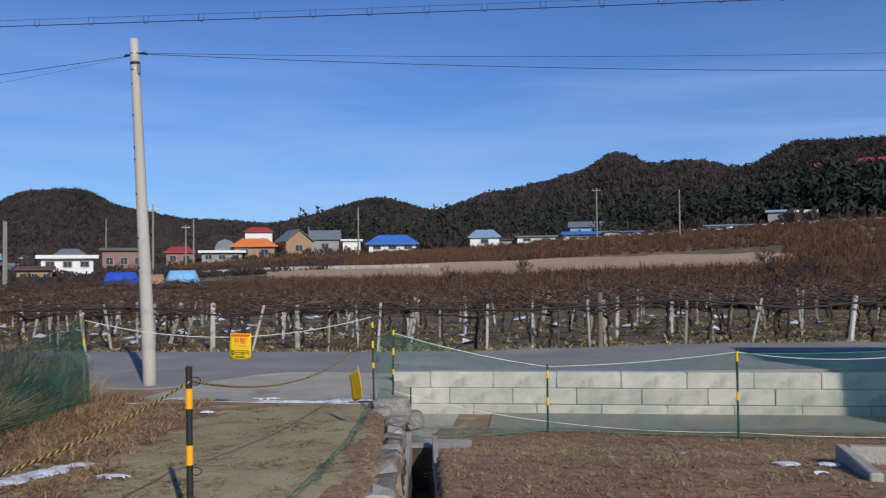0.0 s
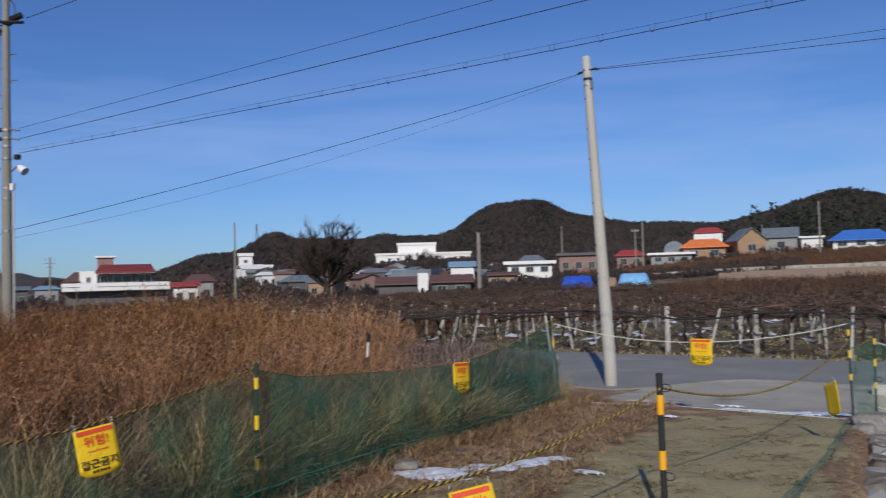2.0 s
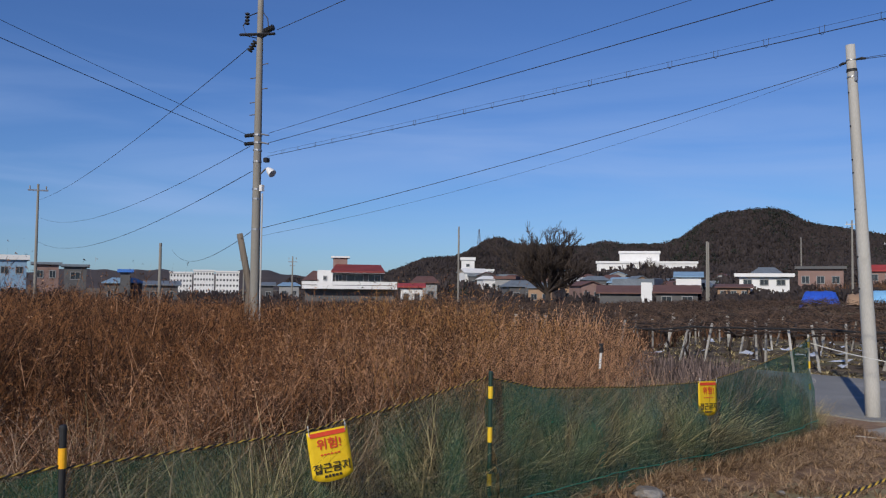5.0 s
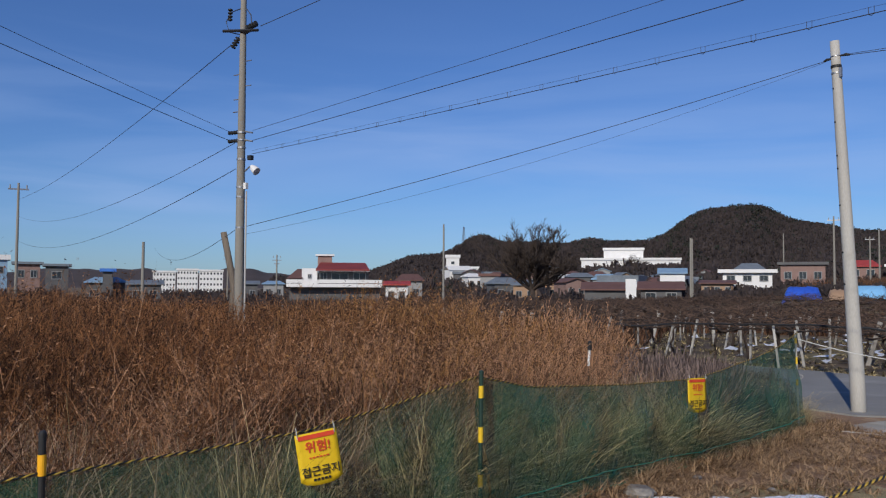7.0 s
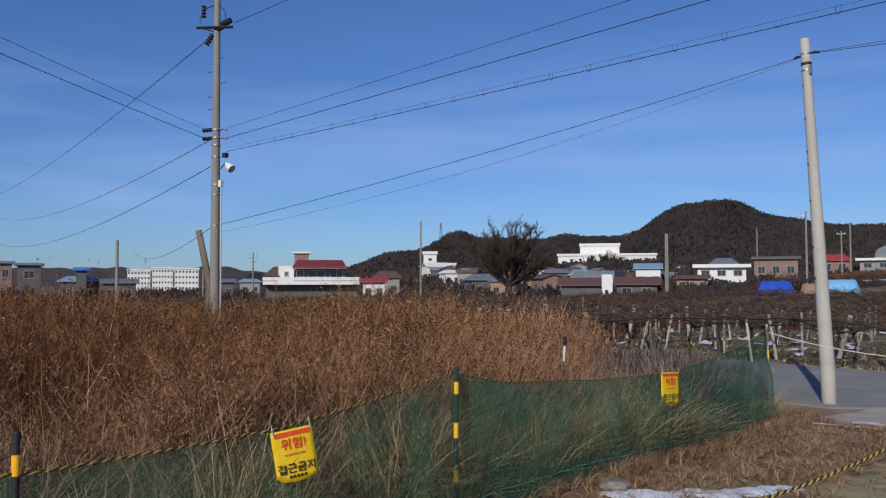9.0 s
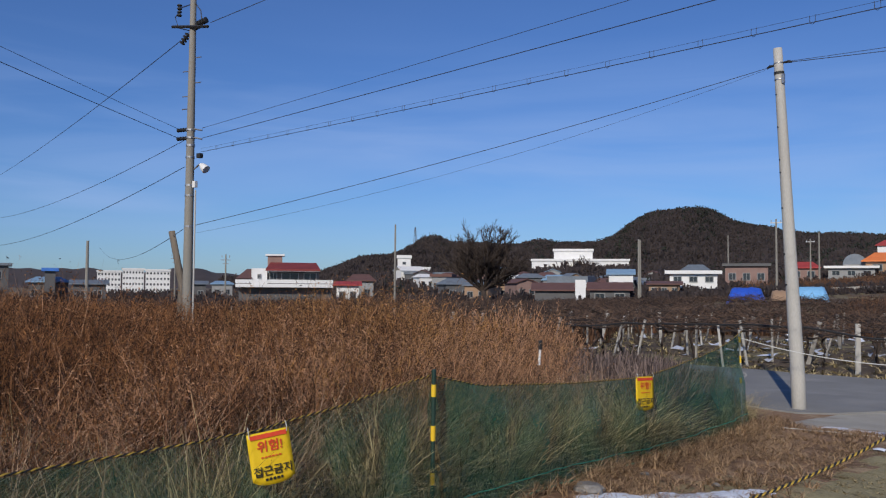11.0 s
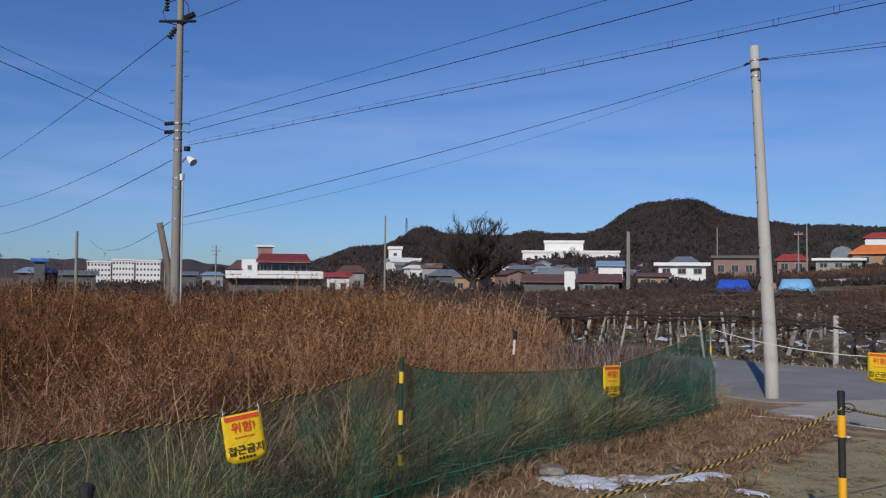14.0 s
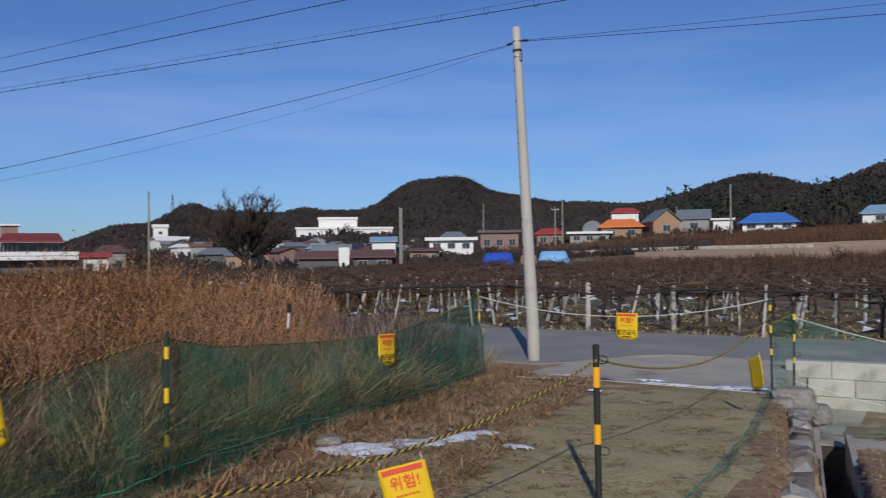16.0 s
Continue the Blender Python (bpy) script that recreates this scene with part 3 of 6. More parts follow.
# rough concrete edging along the ditch, and boulders at its end
edging = thing("ditch_edging", -0.6, 8.5, 0.0, "rough broken concrete and stone edging beside a ditch", "edging", kind="structure")
for k in range(15):
    y = 5.2 + k * 0.37 + rnd.uniform(-0.04, 0.04)
    ob = new("edging_stone", chamfered("edging_stone", (rnd.uniform(0.19, 0.27), 0.38, 0.30), 0.045, M_earthstone if k % 3 else M_concrete, 0.022, k))
    ob.parent = edging
    ob.matrix_basis = pose(kerb_x(y) + 0.12 + 0.6 + rnd.uniform(-0.03, 0.03), y - 8.5, float(ground_z(kerb_x(y) - 0.5, y)) - 0.19 - rnd.uniform(0, 0.05), rnd.uniform(-4, 4), rnd.uniform(-7, 7), 7.7 + rnd.uniform(-6, 6))
for i, (x, y, z, s) in enumerate(((-0.93, 11.15, 0.30, 0.30), (-1.02, 10.75, 0.30, 0.16), (-0.80, 10.5, 0.22, 0.17), (-0.70, 11.35, 0.12, 0.22), (-1.15, 11.45, 0.25, 0.14), (-0.75, 10.15, 0.22, 0.13))):
    ob = tagged(new("boulder", stone("boulder", (s, s * 0.85, s * 0.8), i * 3.3, M_rock)), "rough grey boulder at the end of the edging", "stone", "boulders by the ditch")
    ob.matrix_world = pose(x, y, z, 0, 0, 40 * i)
for i, (x, y, s) in enumerate(((-3.72, 5.05, 0.13), (-3.75, 5.2, 0.07), (-3.4, 6.5, 0.04), (-3.95, 6.2, 0.05), (-2.9, 4.6, 0.035), (1.9, 8.8, 0.05), (2.8, 9.6, 0.07))):
    ob = tagged(new("stone", stone("stone", (s, s * 0.8, s * 0.5), i * 5.1 + 2, M_rock)), "small pale stone lying on the soil", "stone", "loose stones")
    ob.matrix_world = pose(x, y, float(ground_z(x, y)) + s * 0.25, 0, 0, 33 * i)
# lintel slab over the ditch's mouth and its side walls
slab = Geo()
slab.box((-0.30, 10.78, -0.16), (0.95, 0.55, 0.14), radians(-4))
solo("culvert_slab", slab, M_concrete, "concrete slab bridging the narrow ditch", "slab", kind="structure")
lining = Geo()
for y0 in np.arange(6.0, 10.3, 0.5):
    for off in (0.30, 0.64):
        lining.box((kerb_x(y0 + 0.25) + off, y0 + 0.25, -0.12 + 0.03 * (8 - y0)), (0.06, 0.5, 0.55), radians(7.7))
solo("ditch_lining", lining, M_concrete, "worn concrete sides of a narrow ditch", "ditch", kind="structure")

# open concrete box sunk in the grass
box = thing("drain_box", 4.55, 7.80, float(ground_z(4.4, 7.8)) - 0.10, "low open concrete drain box in the grass", "drain", yaw=-6)
for nm, c, s in (("side_wall", (-0.36, 0.1, 0.07), (0.12, 1.3, 0.28)), ("side_wall", (0.75, 0.1, 0.07), (0.12, 1.3, 0.28)), ("end_wall", (0.2, -0.5, 0.07), (1.0, 0.12, 0.28)), ("end_wall", (0.2, 0.7, 0.07), (1.0, 0.12, 0.28))):
    ob = new(nm, chamfered(nm, s, 0.012, M_concrete, 0.004, 3))
    ob.parent, ob.matrix_basis = box, pose(*c)
# floor coloured dark to give the shaded look inside the box
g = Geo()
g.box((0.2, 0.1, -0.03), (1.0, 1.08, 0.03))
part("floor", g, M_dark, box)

# ---- posts ----
def barrier_post(x, y, z, height, label, bands, ring_at=(), body=M_black, band=M_yellow, lean=(0, 0), radius=0.022, group="striped barrier posts"):
    """A striped plastic post: shaft, reflective bands, cap and wire rings."""
    root = thing("barrier_post", x, y, z, label, "post", group)
    root.matrix_world = pose(x, y, z, lean[0], lean[1], 0)
    g = Geo()
    g.tube([(0, 0, -0.25), (0, 0, height)], radius, 14)
    part("shaft", g, body, root, smooth=False)
    g = Geo()
    g.tube([(0, 0, height - 0.002), (0, 0, height + 0.012), (0, 0, height + 0.02)], [radius * 1.12, radius * 1.1, radius * 0.7], 14)
    part("cap", g, body, root)
    for a, b in bands:
        g = Geo()
        g.tube([(0, 0, a), (0, 0, b)], radius + 0.0022, 14)
        part("reflective_band", g, band, root, "bright yellow band")
    for h in ring_at:
        g = Geo()
        g.tube([(radius * math.cos(t) * 0 + 0.045 + 0.04 * math.cos(t), 0.0, h + 0.028 * math.sin(t)) for t in np.linspace(0, 2 * math.pi, 13)], 0.004, 6)
        part("rope_ring", g, body, root)
    return root


def gz(x, y):
    return float(ground_z(x, y))


NX, NY = -1.31, 5.0
zN = gz(NX, NY)
hN = 1.585 - zN
barrier_post(NX, NY, zN, hN, "black plastic post with orange-yellow bands and rope rings", [(hN - 0.275, hN - 0.135), (hN - 0.665, hN - 0.53)], (hN - 0.085, hN - 0.71), band=M_orange, lean=(0, -0.5), radius=0.023)
P0, P1, PE, G1, G2 = (-3.02, 0.46), (-3.66, 3.3), (-5.40, 10.85), (-1.22, 11.2), (-1.02, 11.6)
POSTS = {}
for key, (x, y), top, lean in (("0", P0, 1.71, (0, 0)), ("1", P1, 1.73, (1.5, 2.2)), ("E", PE, 1.70, (0, -1.5)), ("G1", G1, 1.62, (0, -0.8)), ("G2", G2, 1.48, (0, 0.8))):
    z = gz(x, y)
    h = top - z
    spots = [(h - 0.16, h - 0.08), (h - 0.45, h - 0.35), (h - 0.74, h - 0.66)] if key != "0" else [(h - 0.15, h - 0.07), (h - 0.36, h - 0.27)]
    POSTS[key] = barrier_post(x, y, z, h, "dark green plastic post with yellow bands", spots, (h - 0.62,), body=(M_trellis if key == "E" else M_dkgreen) if key != "0" else M_black, band=M_yellow if key != "0" else M_orange, lean=lean, radius=0.0145)
F1, F2, F3 = (1.27, 12.67), (4.10, 12.35), (7.6, 12.3)
for (x, y), top in ((F1, 0.76), (F2, 1.03), (F3, 1.15)):
    z = gz(x, y)
    h = top - z
    barrier_post(x, y, z, h, "thin dark post with faded yellow bands in the grass", [(h - 0.2, h - 0.08), (h - 0.62, h - 0.5)] if top < 1 else [(h - 0.17, h - 0.02), (h - 0.75, h - 0.62)], body=M_dkgreen, radius=0.017)


# ---- ropes ----
def sagging(a, b, sag, n=16):
    a, b = Vector(a), Vector(b)
    return [a.lerp(b, i / n) - Vector((0, 0, sag * 4 * (i / n) * (1 - i / n))) for i in range(n + 1)]


def striped_rope(points, radius, label):
    """Yellow and black strands twisted round each other."""
    root = thing("striped_rope", *points[0], label, "rope", "striped ropes")
    base = Vector(points[0])
    long = [0.0]
    for p, q in zip(points[:-1], points[1:]):
        long.append(long[-1] + (Vector(q) - Vector(p)).length)
    count = int(long[-1] / 0.011)
    fine = []
    for i in range(count + 1):
        s = long[-1] * i / count
        j = min(int(np.searchsorted(long, s, "right")) - 1, len(points) - 2)
        fine.append(Vector(points[j]).lerp(Vector(points[j + 1]), (s - long[j]) / max(long[j + 1] - long[j], 1e-6)) - base)
    for phase, nm, m in ((0, "yellow_strand", M_ropeyellow), (math.pi, "black_strand", M_black)):
        g, track = Geo(), []
        for i, p in enumerate(fine):
            d = (fine[min(i + 1, count)] - fine[max(i - 1, 0)]).normalized()
            side = d.cross(Vector((0, 0, 1))).normalized()
            over = side.cross(d)
            a = i * 0.011 / 0.062 * 2 * math.pi + phase
            track.append(p + radius * 0.55 * (math.cos(a) * side + math.sin(a) * over))
        g.tube(track, radius * 0.72, 4)
        part(nm, g, m, root)
    return root


ring = (NX, NY, 1.50)
rope_far = sagging(ring, (G1[0], G1[1], 1.42), 0.30)
striped_rope(rope_far, 0.008, "yellow and black striped rope sagging between posts")
near_end = (-1.86, 0.5, 1.50)
rope_near = sagging(ring, near_end, 0.24)
striped_rope(rope_near, 0.0085, "yellow and black striped rope hanging low over snow")
barrier_post(-1.88, 0.47, gz(-1.88, 0.47), 0.98, "black plastic post holding the striped rope", [(0.2, 0.33), (0.6, 0.73)], band=M_orange)


def plain_line(name, points, radius, material, label, category, group):
    g = Geo()
    g.tube(points, radius, 6)
    return solo(name, g, material, label, category, group)


plain_line("white_rope", sagging((PE[0], PE[1], 1.60), (G1[0], G1[1], 1.62), 0.27), 0.0065, M_rope, "white rope sagging between two posts", "rope", "white ropes")
for a, b, za, zb, sag in ((G2, F1, 1.36, 0.74, 0.05), (F1, F2, 0.74, 1.0, 0.04), (F2, F3, 1.0, 1.12, 0.16)):
    plain_line("white_rope", sagging((*a, za), (*b, zb), sag), 0.0065, M_rope, "white rope tied along fence posts", "rope", "white ropes")
for a, b, za, zb in ((G2, F1, 0.50, -0.12), (F1, F2, -0.12, -0.20), (F2, F3, -0.20, -0.2)):
    plain_line("white_rope", sagging((*a, za), (*b, zb), 0.05), 0.0055, M_rope, "white rope tied low along fence posts", "rope", "white ropes")
pts = [(-5.45, 10.95, 0.45), (-5.2, 11.3, 0.30), (-4.6, 11.7, 0.24), (-4.0, 12.1, 0.18), (-3.2, 11.9, 0.22), (-2.2, 11.9, 0.22), (-1.4, 11.7, 0.24)]
plain_line("loose_rope", [(x, y, gz(x, y) + 0.02) for x, y, _ in pts], 0.006, M_rope, "white cord lying loose on the ground", "cord", "white ropes")


# ---- nets ----
def net(a, b, tops, foots, folds, label, seed, columns=46, lines=9, hem=True, fabric=None, roped=True):
    """Netting hung from a rope: sheet, top rope and hem."""
    root = thing("safety_net", a[0], a[1], 0, label, "net", "green nets")
    base, along = Vector((a[0], a[1], 0)), Vector((b[0] - a[0], b[1] - a[1], 0))
    out = along.normalized().cross(Vector((0, 0, 1)))
    def spot(u, w):
        p = along * u
        x, y = base.x + p.x, base.y + p.y
        top = np.interp(u, *zip(*tops))
        foot = gz(x, y) + np.interp(u, *zip(*foots))
        bulge = folds * (noise.noise(Vector((u * 14, w * 2, seed))) + 0.5 * noise.noise(Vector((u * 40, w * 3, seed)))) * (0.2 + 0.8 * math.sin(math.pi * w)) + 0.10 * w * w
        return p + out * bulge + Vector((0, 0, top + (foot - top) * w))
    g = Geo()
    g.v = [tuple(spot(i / columns, j / lines)) for i in range(columns + 1) for j in range(lines + 1)]
    k = lines + 1
    g.f = [(i * k + j, (i + 1) * k + j, (i + 1) * k + j + 1, i * k + j + 1) for i in range(columns) for j in range(lines)]
    part("netting", g, fabric or M_net, root, "translucent green netting", smooth=True)
    g = Geo()
    g.tube([spot(i / columns, 1.0) for i in range(columns + 1)], 0.012 if hem else 0.004, 5)
    part("hem", g, M_netcord, root)
    g = Geo()
    if hem:
        g.tube([spot(i / columns, 0.86) + out * 0.01 for i in range(columns + 1)], 0.006, 5)
        part("hem_cord", g, M_netcord, root)
    if roped:
        striped_rope([base + spot(i / columns, 0.0) for i in range(columns + 1)], 0.0055, "thin yellow and black rope along the net's top")
    return root


LP = (P0[0] + 0.232 * 4.4, P0[1] - 4.4)
net(P1, PE, [(0, 1.70), (0.08, 1.58), (0.28, 1.46), (0.5, 1.37), (0.75, 1.46), (0.9, 1.56), (1, 1.70)], [(0, 0.02), (1, 0.02)], 0.10, "green safety net sagging along the weeds", 2.0, fabric=M_netdense)
net(P0, P1, [(0, 1.56), (0.2, 1.55), (0.45, 1.55), (0.7, 1.61), (0.9, 1.68), (1, 1.71)], [(0, 0.02), (1, 0.02)], 0.10, "green safety net hung between striped posts", 5.0, 30)
net(LP, P0, [(0, 1.55), (0.6, 1.5), (1, 1.57)], [(0, 0.02), (1, 0.02)], 0.08, "green safety net continuing along the field", 8.0, 30, fabric=M_netdense)
net(G1, G2, [(0, 1.30), (0.5, 1.34), (1, 1.40)], [(0, 0.02), (1, 0.02)], 0.04, "green net between two close posts", 11.0, 8)
# net fallen over along the lawn's edge
for a, b, tops, seed in (((-1.2, 11.1), (-0.86, 8.2), [(0, 0.62), (0.2, 0.40), (1, 0.46)], 14.0), ((-0.86, 8.2), (-0.72, 5.4), [(0, 0.46), (1, 0.56)], 17.0)):
    net(a, b, tops, [(0, 0.02), (1, 0.02)], 0.12, "fallen green net lying along the lawn edge", seed, 24, 4, False, M_netthin, False)


# sparse netting on the lower fence posts
for a, b, za, zb in ((G2, F1, 1.34, 0.72), (F1, F2, 0.72, 0.98), (F2, F3, 0.98, 1.10)):
    root = thing("sparse_net", a[0], a[1], 0, "sparse pale green netting strung between thin posts", "net", "green nets")
    g, n = Geo(), 16
    d = Vector((b[0] - a[0], b[1] - a[1], 0))
    for i in range(n + 1):
        u = i / n
        p = d * u
        top = za + (zb - za) * u - 0.16 * u * (1 - u)
        low = gz(a[0] + p.x, a[1] + p.y) + 0.04
        for j in range(5):
            g.v.append((p.x, p.y + 0.05 * noise.noise(Vector((u * 9, j, za))), top + (low - top) * j / 4))
    g.f = [(i * 5 + j, (i + 1) * 5 + j, (i + 1) * 5 + j + 1, i * 5 + j + 1) for i in range(n) for j in range(4)]
    part("netting", g, M_netthin, root, smooth=True)
    for row, r in ((0, 0.005), (4, 0.004)):
        h = Geo()
        h.tube([g.v[i * 5 + row] for i in range(n + 1)], r, 5)
        part("edge_cord", h, M_netcord, root, "pale green edge cord")


# ---- warning signs ----
def bars(g, x0, x1, z, h, n, off, rnd):
    w = (x1 - x0) / n
    for i in range(n):
        g.box((x0 + w * (i + 0.5), off, z), (w * rnd.uniform(0.6, 0.8), 0.001, h * rnd.uniform(0.85, 1.0)))


def letters(name, text, size, x, z, off, material, parent, label):
    curve = bpy.data.curves.new(name, "FONT")
    curve.body, curve.size, curve.align_x, curve.extrude, curve.offset = text, size, "CENTER", 0.0006, 0.0008 * size / 0.06
    curve.materials.append(material)
    ob = new(name, curve)
    ob.parent, ob.matrix_basis = parent, pose(x, off, z, 90, 0, 0)
    ob["label"] = label
    return ob


def warning_sign(x, y, z, yaw, tilt, lean, w, h, label, seed):
    """A soft yellow plastic sheet hung by two corners, its foot cut to a blunt point; red and black print."""
    root = thing("warning_sign", x, y, z, label, "sign", "yellow warning signs")
    root.matrix_world = pose(x, y, z, 0, 0, yaw) @ pose(0, 0, 0, tilt, lean, 0)
    g = Geo()
    nx, nz = 8, 8
    def sheet(i, j):
        u, s = i / nx - 0.5, j / nz
        foot = 0.10 * h * (1 - min(1.0, abs(u) * 2) ** 3) * s
        return (u * w, -0.03 * w * math.cos(u * 3) * s + 0.006 * math.sin(3 * s + seed) + 0.03 * w, -s * h * 0.9 - foot)
    g.v = [sheet(i, j) for i in range(nx + 1) for j in range(nz + 1)]
    k = nz + 1
    g.f = [(i * k + j, i * k + j + 1, (i + 1) * k + j + 1, (i + 1) * k + j) for i in range(nx) for j in range(nz)]
    me = g.mesh("sheet", M_sign, True)
    bm = bmesh.new()
    bm.from_mesh(me)
    bmesh.ops.solidify(bm, geom=bm.faces[:], thickness=0.0015)
    bm.to_mesh(me)
    bm.free()
    part("sheet", me, M_sign, root)
    rnd = random.Random(seed)
    def front(a, b):
        return min(-0.03 * w * s + 0.006 * math.sin(3 * s + seed) + 0.03 * w for s in np.linspace(a, b, 5)) - 0.0045
    g = Geo()
    g.box((0, front(0.02, 0.14), -0.075 * h), (w * 0.86, 0.001, 0.085 * h))
    part("red_heading_bar", g, M_red, root, "red heading strip")
    letters("red_lettering", "위험!", 0.235 * h, 0.0, -0.355 * h, front(0.15, 0.4), M_red, root, "large red Korean warning word")
    letters("black_lettering", "접근금지", 0.205 * h, 0.0, -0.80 * h, front(0.6, 0.9), M_ink, root, "bold black Korean words for no entry")
    g = Geo()
    bars(g, -0.25 * w, 0.25 * w, -0.47 * h, 0.028 * h, 6, front(0.4, 0.55), rnd)
    part("small_print", g, M_red, root)
    g = Geo()
    bars(g, -0.22 * w, 0.22 * w, -0.885 * h, 0.055 * h, 5, front(0.8, 1.0), rnd)
    part("small_lettering", g, M_ink, root)
    for s in (-1, 1):
        g = Geo()
        g.tube([(s * w * 0.44, 0.01, -0.02), (s * w * 0.45, 0.0, 0.012), (s * w * 0.44, 0.012, 0.035)], 0.0025, 5)
        part("cable_tie", g, M_rope, root)
    return root


net_yaw = math.degrees(math.atan2(PE[1] - P0[1], PE[0] - P0[0]))
warning_sign(-3.24, 1.80, 1.555, 70, 0, -9, 0.215, 0.265, "yellow warning sign with red and black Korean lettering on net", 1)
warning_sign(-4.46, 7.0, 1.385, 84, 0, 2, 0.28, 0.345, "yellow warning sign hung on the sagging net", 2)
warning_sign(-3.10, 10.93, 1.40, 3, 0, 1, 0.31, 0.375, "yellow warning sign hung from a white rope", 3)
warning_sign(-1.10, 9.35, 1.06, 130, 0, 18, 0.27, 0.36, "yellow warning sign hung askew from striped rope", 4)
warning_sign(-1.55, 2.93, 1.20, 30, -4, -14, 0.24, 0.31, "yellow warning sign hung on the low striped rope", 5)

# ---- snow left in the shade ----
def snow_patch(x, y, w, d, turn, seed, label="thin patch of old melting snow"):
    """A low crust of snow with a ragged, half-melted edge."""
    c, s, step = math.cos(turn), math.sin(turn), 0.022
    nx, ny = int(1.5 * w / step), int(1.7 * d / step)
    thick, g, index = {}, Geo(), {}
    for i in range(-nx, nx + 1):
        for j in range(-ny, ny + 1):
            px, py = i * step, j * step
            p = Vector((px * 5 + seed * 3, py * 7, seed))
            thick[i, j] = 1 - (px / w) ** 2 - (py / d) ** 2 + 1.1 * noise.noise(p) + 0.6 * noise.noise(p * 2.7)
    def corner(i, j):
        if (i, j) not in index:
            px, py = i * step + 0.008 * noise.noise(Vector((i, j, seed))), j * step
            X, Y = x + px * c - py * s, y + px * s + py * c
            index[i, j] = len(g.v)
            g.v.append((X, Y, gz(X, Y) + 0.006 + 0.030 * min(1.0, max(0.0, thick[i, j])) ** 0.5))
        return index[i, j]
    for i in range(-nx, nx):
        for j in range(-ny, ny):
            if (thick[i, j] + thick[i + 1, j] + thick[i, j + 1] + thick[i + 1, j + 1]) > 0.6:
                g.f.append((corner(i, j), corner(i + 1, j), corner(i + 1, j + 1), corner(i, j + 1)))
    if not g.f:
        return None
    return solo("snow_patch", g, M_snow, label, "snow", "snow patches", smooth=True)


for i, (x, y, w, d, turn) in enumerate(((-3.38, 5.1, 0.42, 0.20, 1.0), (-3.22, 5.7, 0.42, 0.17, 1.2), (-3.1, 6.3, 0.36, 0.14, 1.25), (-2.55, 6.25, 0.16, 0.09, 0.4), (-3.35, 10.4, 0.12, 0.09, 0.1), (-4.6, 12.9, 0.55, 0.35, 0.1), (-2.75, 12.3, 0.55, 0.15, 0.05), (-2.1, 12.25, 0.4, 0.14, 0.0), (-1.95, 12.9, 0.4, 0.35, 0.1), (-3.5, 13.3, 0.3, 0.10, 0.1), (3.62, 8.25, 0.13, 0.15, 0.4), (3.75, 7.65, 0.11, 0.06, 0.2), (4.02, 8.25, 0.10, 0.14, 0.3))):
    snow_patch(x, y, w, d, turn, i * 1.7)

# ---- utility poles and cables ----
def pole_shaft(root, height, r0, r1, material, lean=(0, 0)):
    g = Geo()
    n = 12
    g.tube([(lean[0] * i / n, lean[1] * i / n, -0.6 * (i == 0) + height * i / n) for i in range(n + 1)], [r0 + (r1 - r0) * i / n for i in range(n + 1)], 20)
    return part("shaft", g, material, root, smooth=True)


B_BASE, B_TOP = (-6.69, 15.60), (-6.99, 15.50)
zB = 0.0
poleB = thing("utility_pole", B_BASE[0], B_BASE[1], zB, "pale round concrete utility pole at the roadside", "pole", "utility poles")
lean = (B_TOP[0] - B_BASE[0], B_TOP[1] - B_BASE[1])
pole_shaft(poleB, 7.08, 0.140, 0.084, M_pole, lean)
def on_b(h, dx=0.0, dy=0.0):
    return (lean[0] * h / 7.08 + dx, lean[1] * h / 7.08 + dy, h)
for h, r, t in ((6.58, 0.098, 0.05), (6.45, 0.099, 0.025), (6.78, 0.095, 0.02)):
    g = Geo()
    g.tube([on_b(h - t / 2), on_b(h + t / 2)], r, 20)
    part("steel_band", g, M_black if t > 0.04 else M_steel, poleB)
for dx, h in ((-0.17, 6.75), (0.20, 6.78)):
    g = Geo()
    g.tube([on_b(h, dx * 0.5), on_b(h, dx), on_b(h - 0.02, dx * 1.35)], [0.018, 0.03, 0.02], 8)
    part("cable_clamp", g, M_black, poleB)
g = Geo()
g.box(on_b(6.45, 0.10, -0.05), (0.05, 0.05, 0.18))
part("bracket", g, M_steel, poleB)
for h in (6.15, 5.5, 4.85, 4.6, 3.9, 3.0, 2.4):
    g = Geo()
    r = 0.150 - 0.062 * h / 7.08
    g.tube([on_b(h, -0.5 * r, -r * 0.82), on_b(h, -0.53 * r, -r * 0.9)], 0.018, 8)
    part("step_hole", g, M_black, poleB)

A = (-16.62, 7.85)
zA = gz(*A)
poleA = thing("power_pole", A[0], A[1], zA, "tall weathered concrete power pole with crossarm", "pole", "utility poles")
pole_shaft(poleA, 9.3 - zA, 0.118, 0.062, M_poleA)
ARM = Vector((0.93, 0.36, 0)).normalized()
FACE = Vector((0.42, -0.9, 0)).normalized()
for s, wz in ((0.10, 0), (-0.10, 0)):
    g = Geo()
    for k in (0,):
        turn = ARM if s > 0 else (ARM + FACE * 0.7).normalized()
        a, b = FACE * s - turn * 0.52 + Vector((0, 0, 8.06 - zA)), FACE * s + turn * 0.52 + Vector((0, 0, 7.93 - zA))
        g.tube([a, b], 0.034, 4)
    part("crossarm", g, M_wire, poleA, "dark steel crossarm")
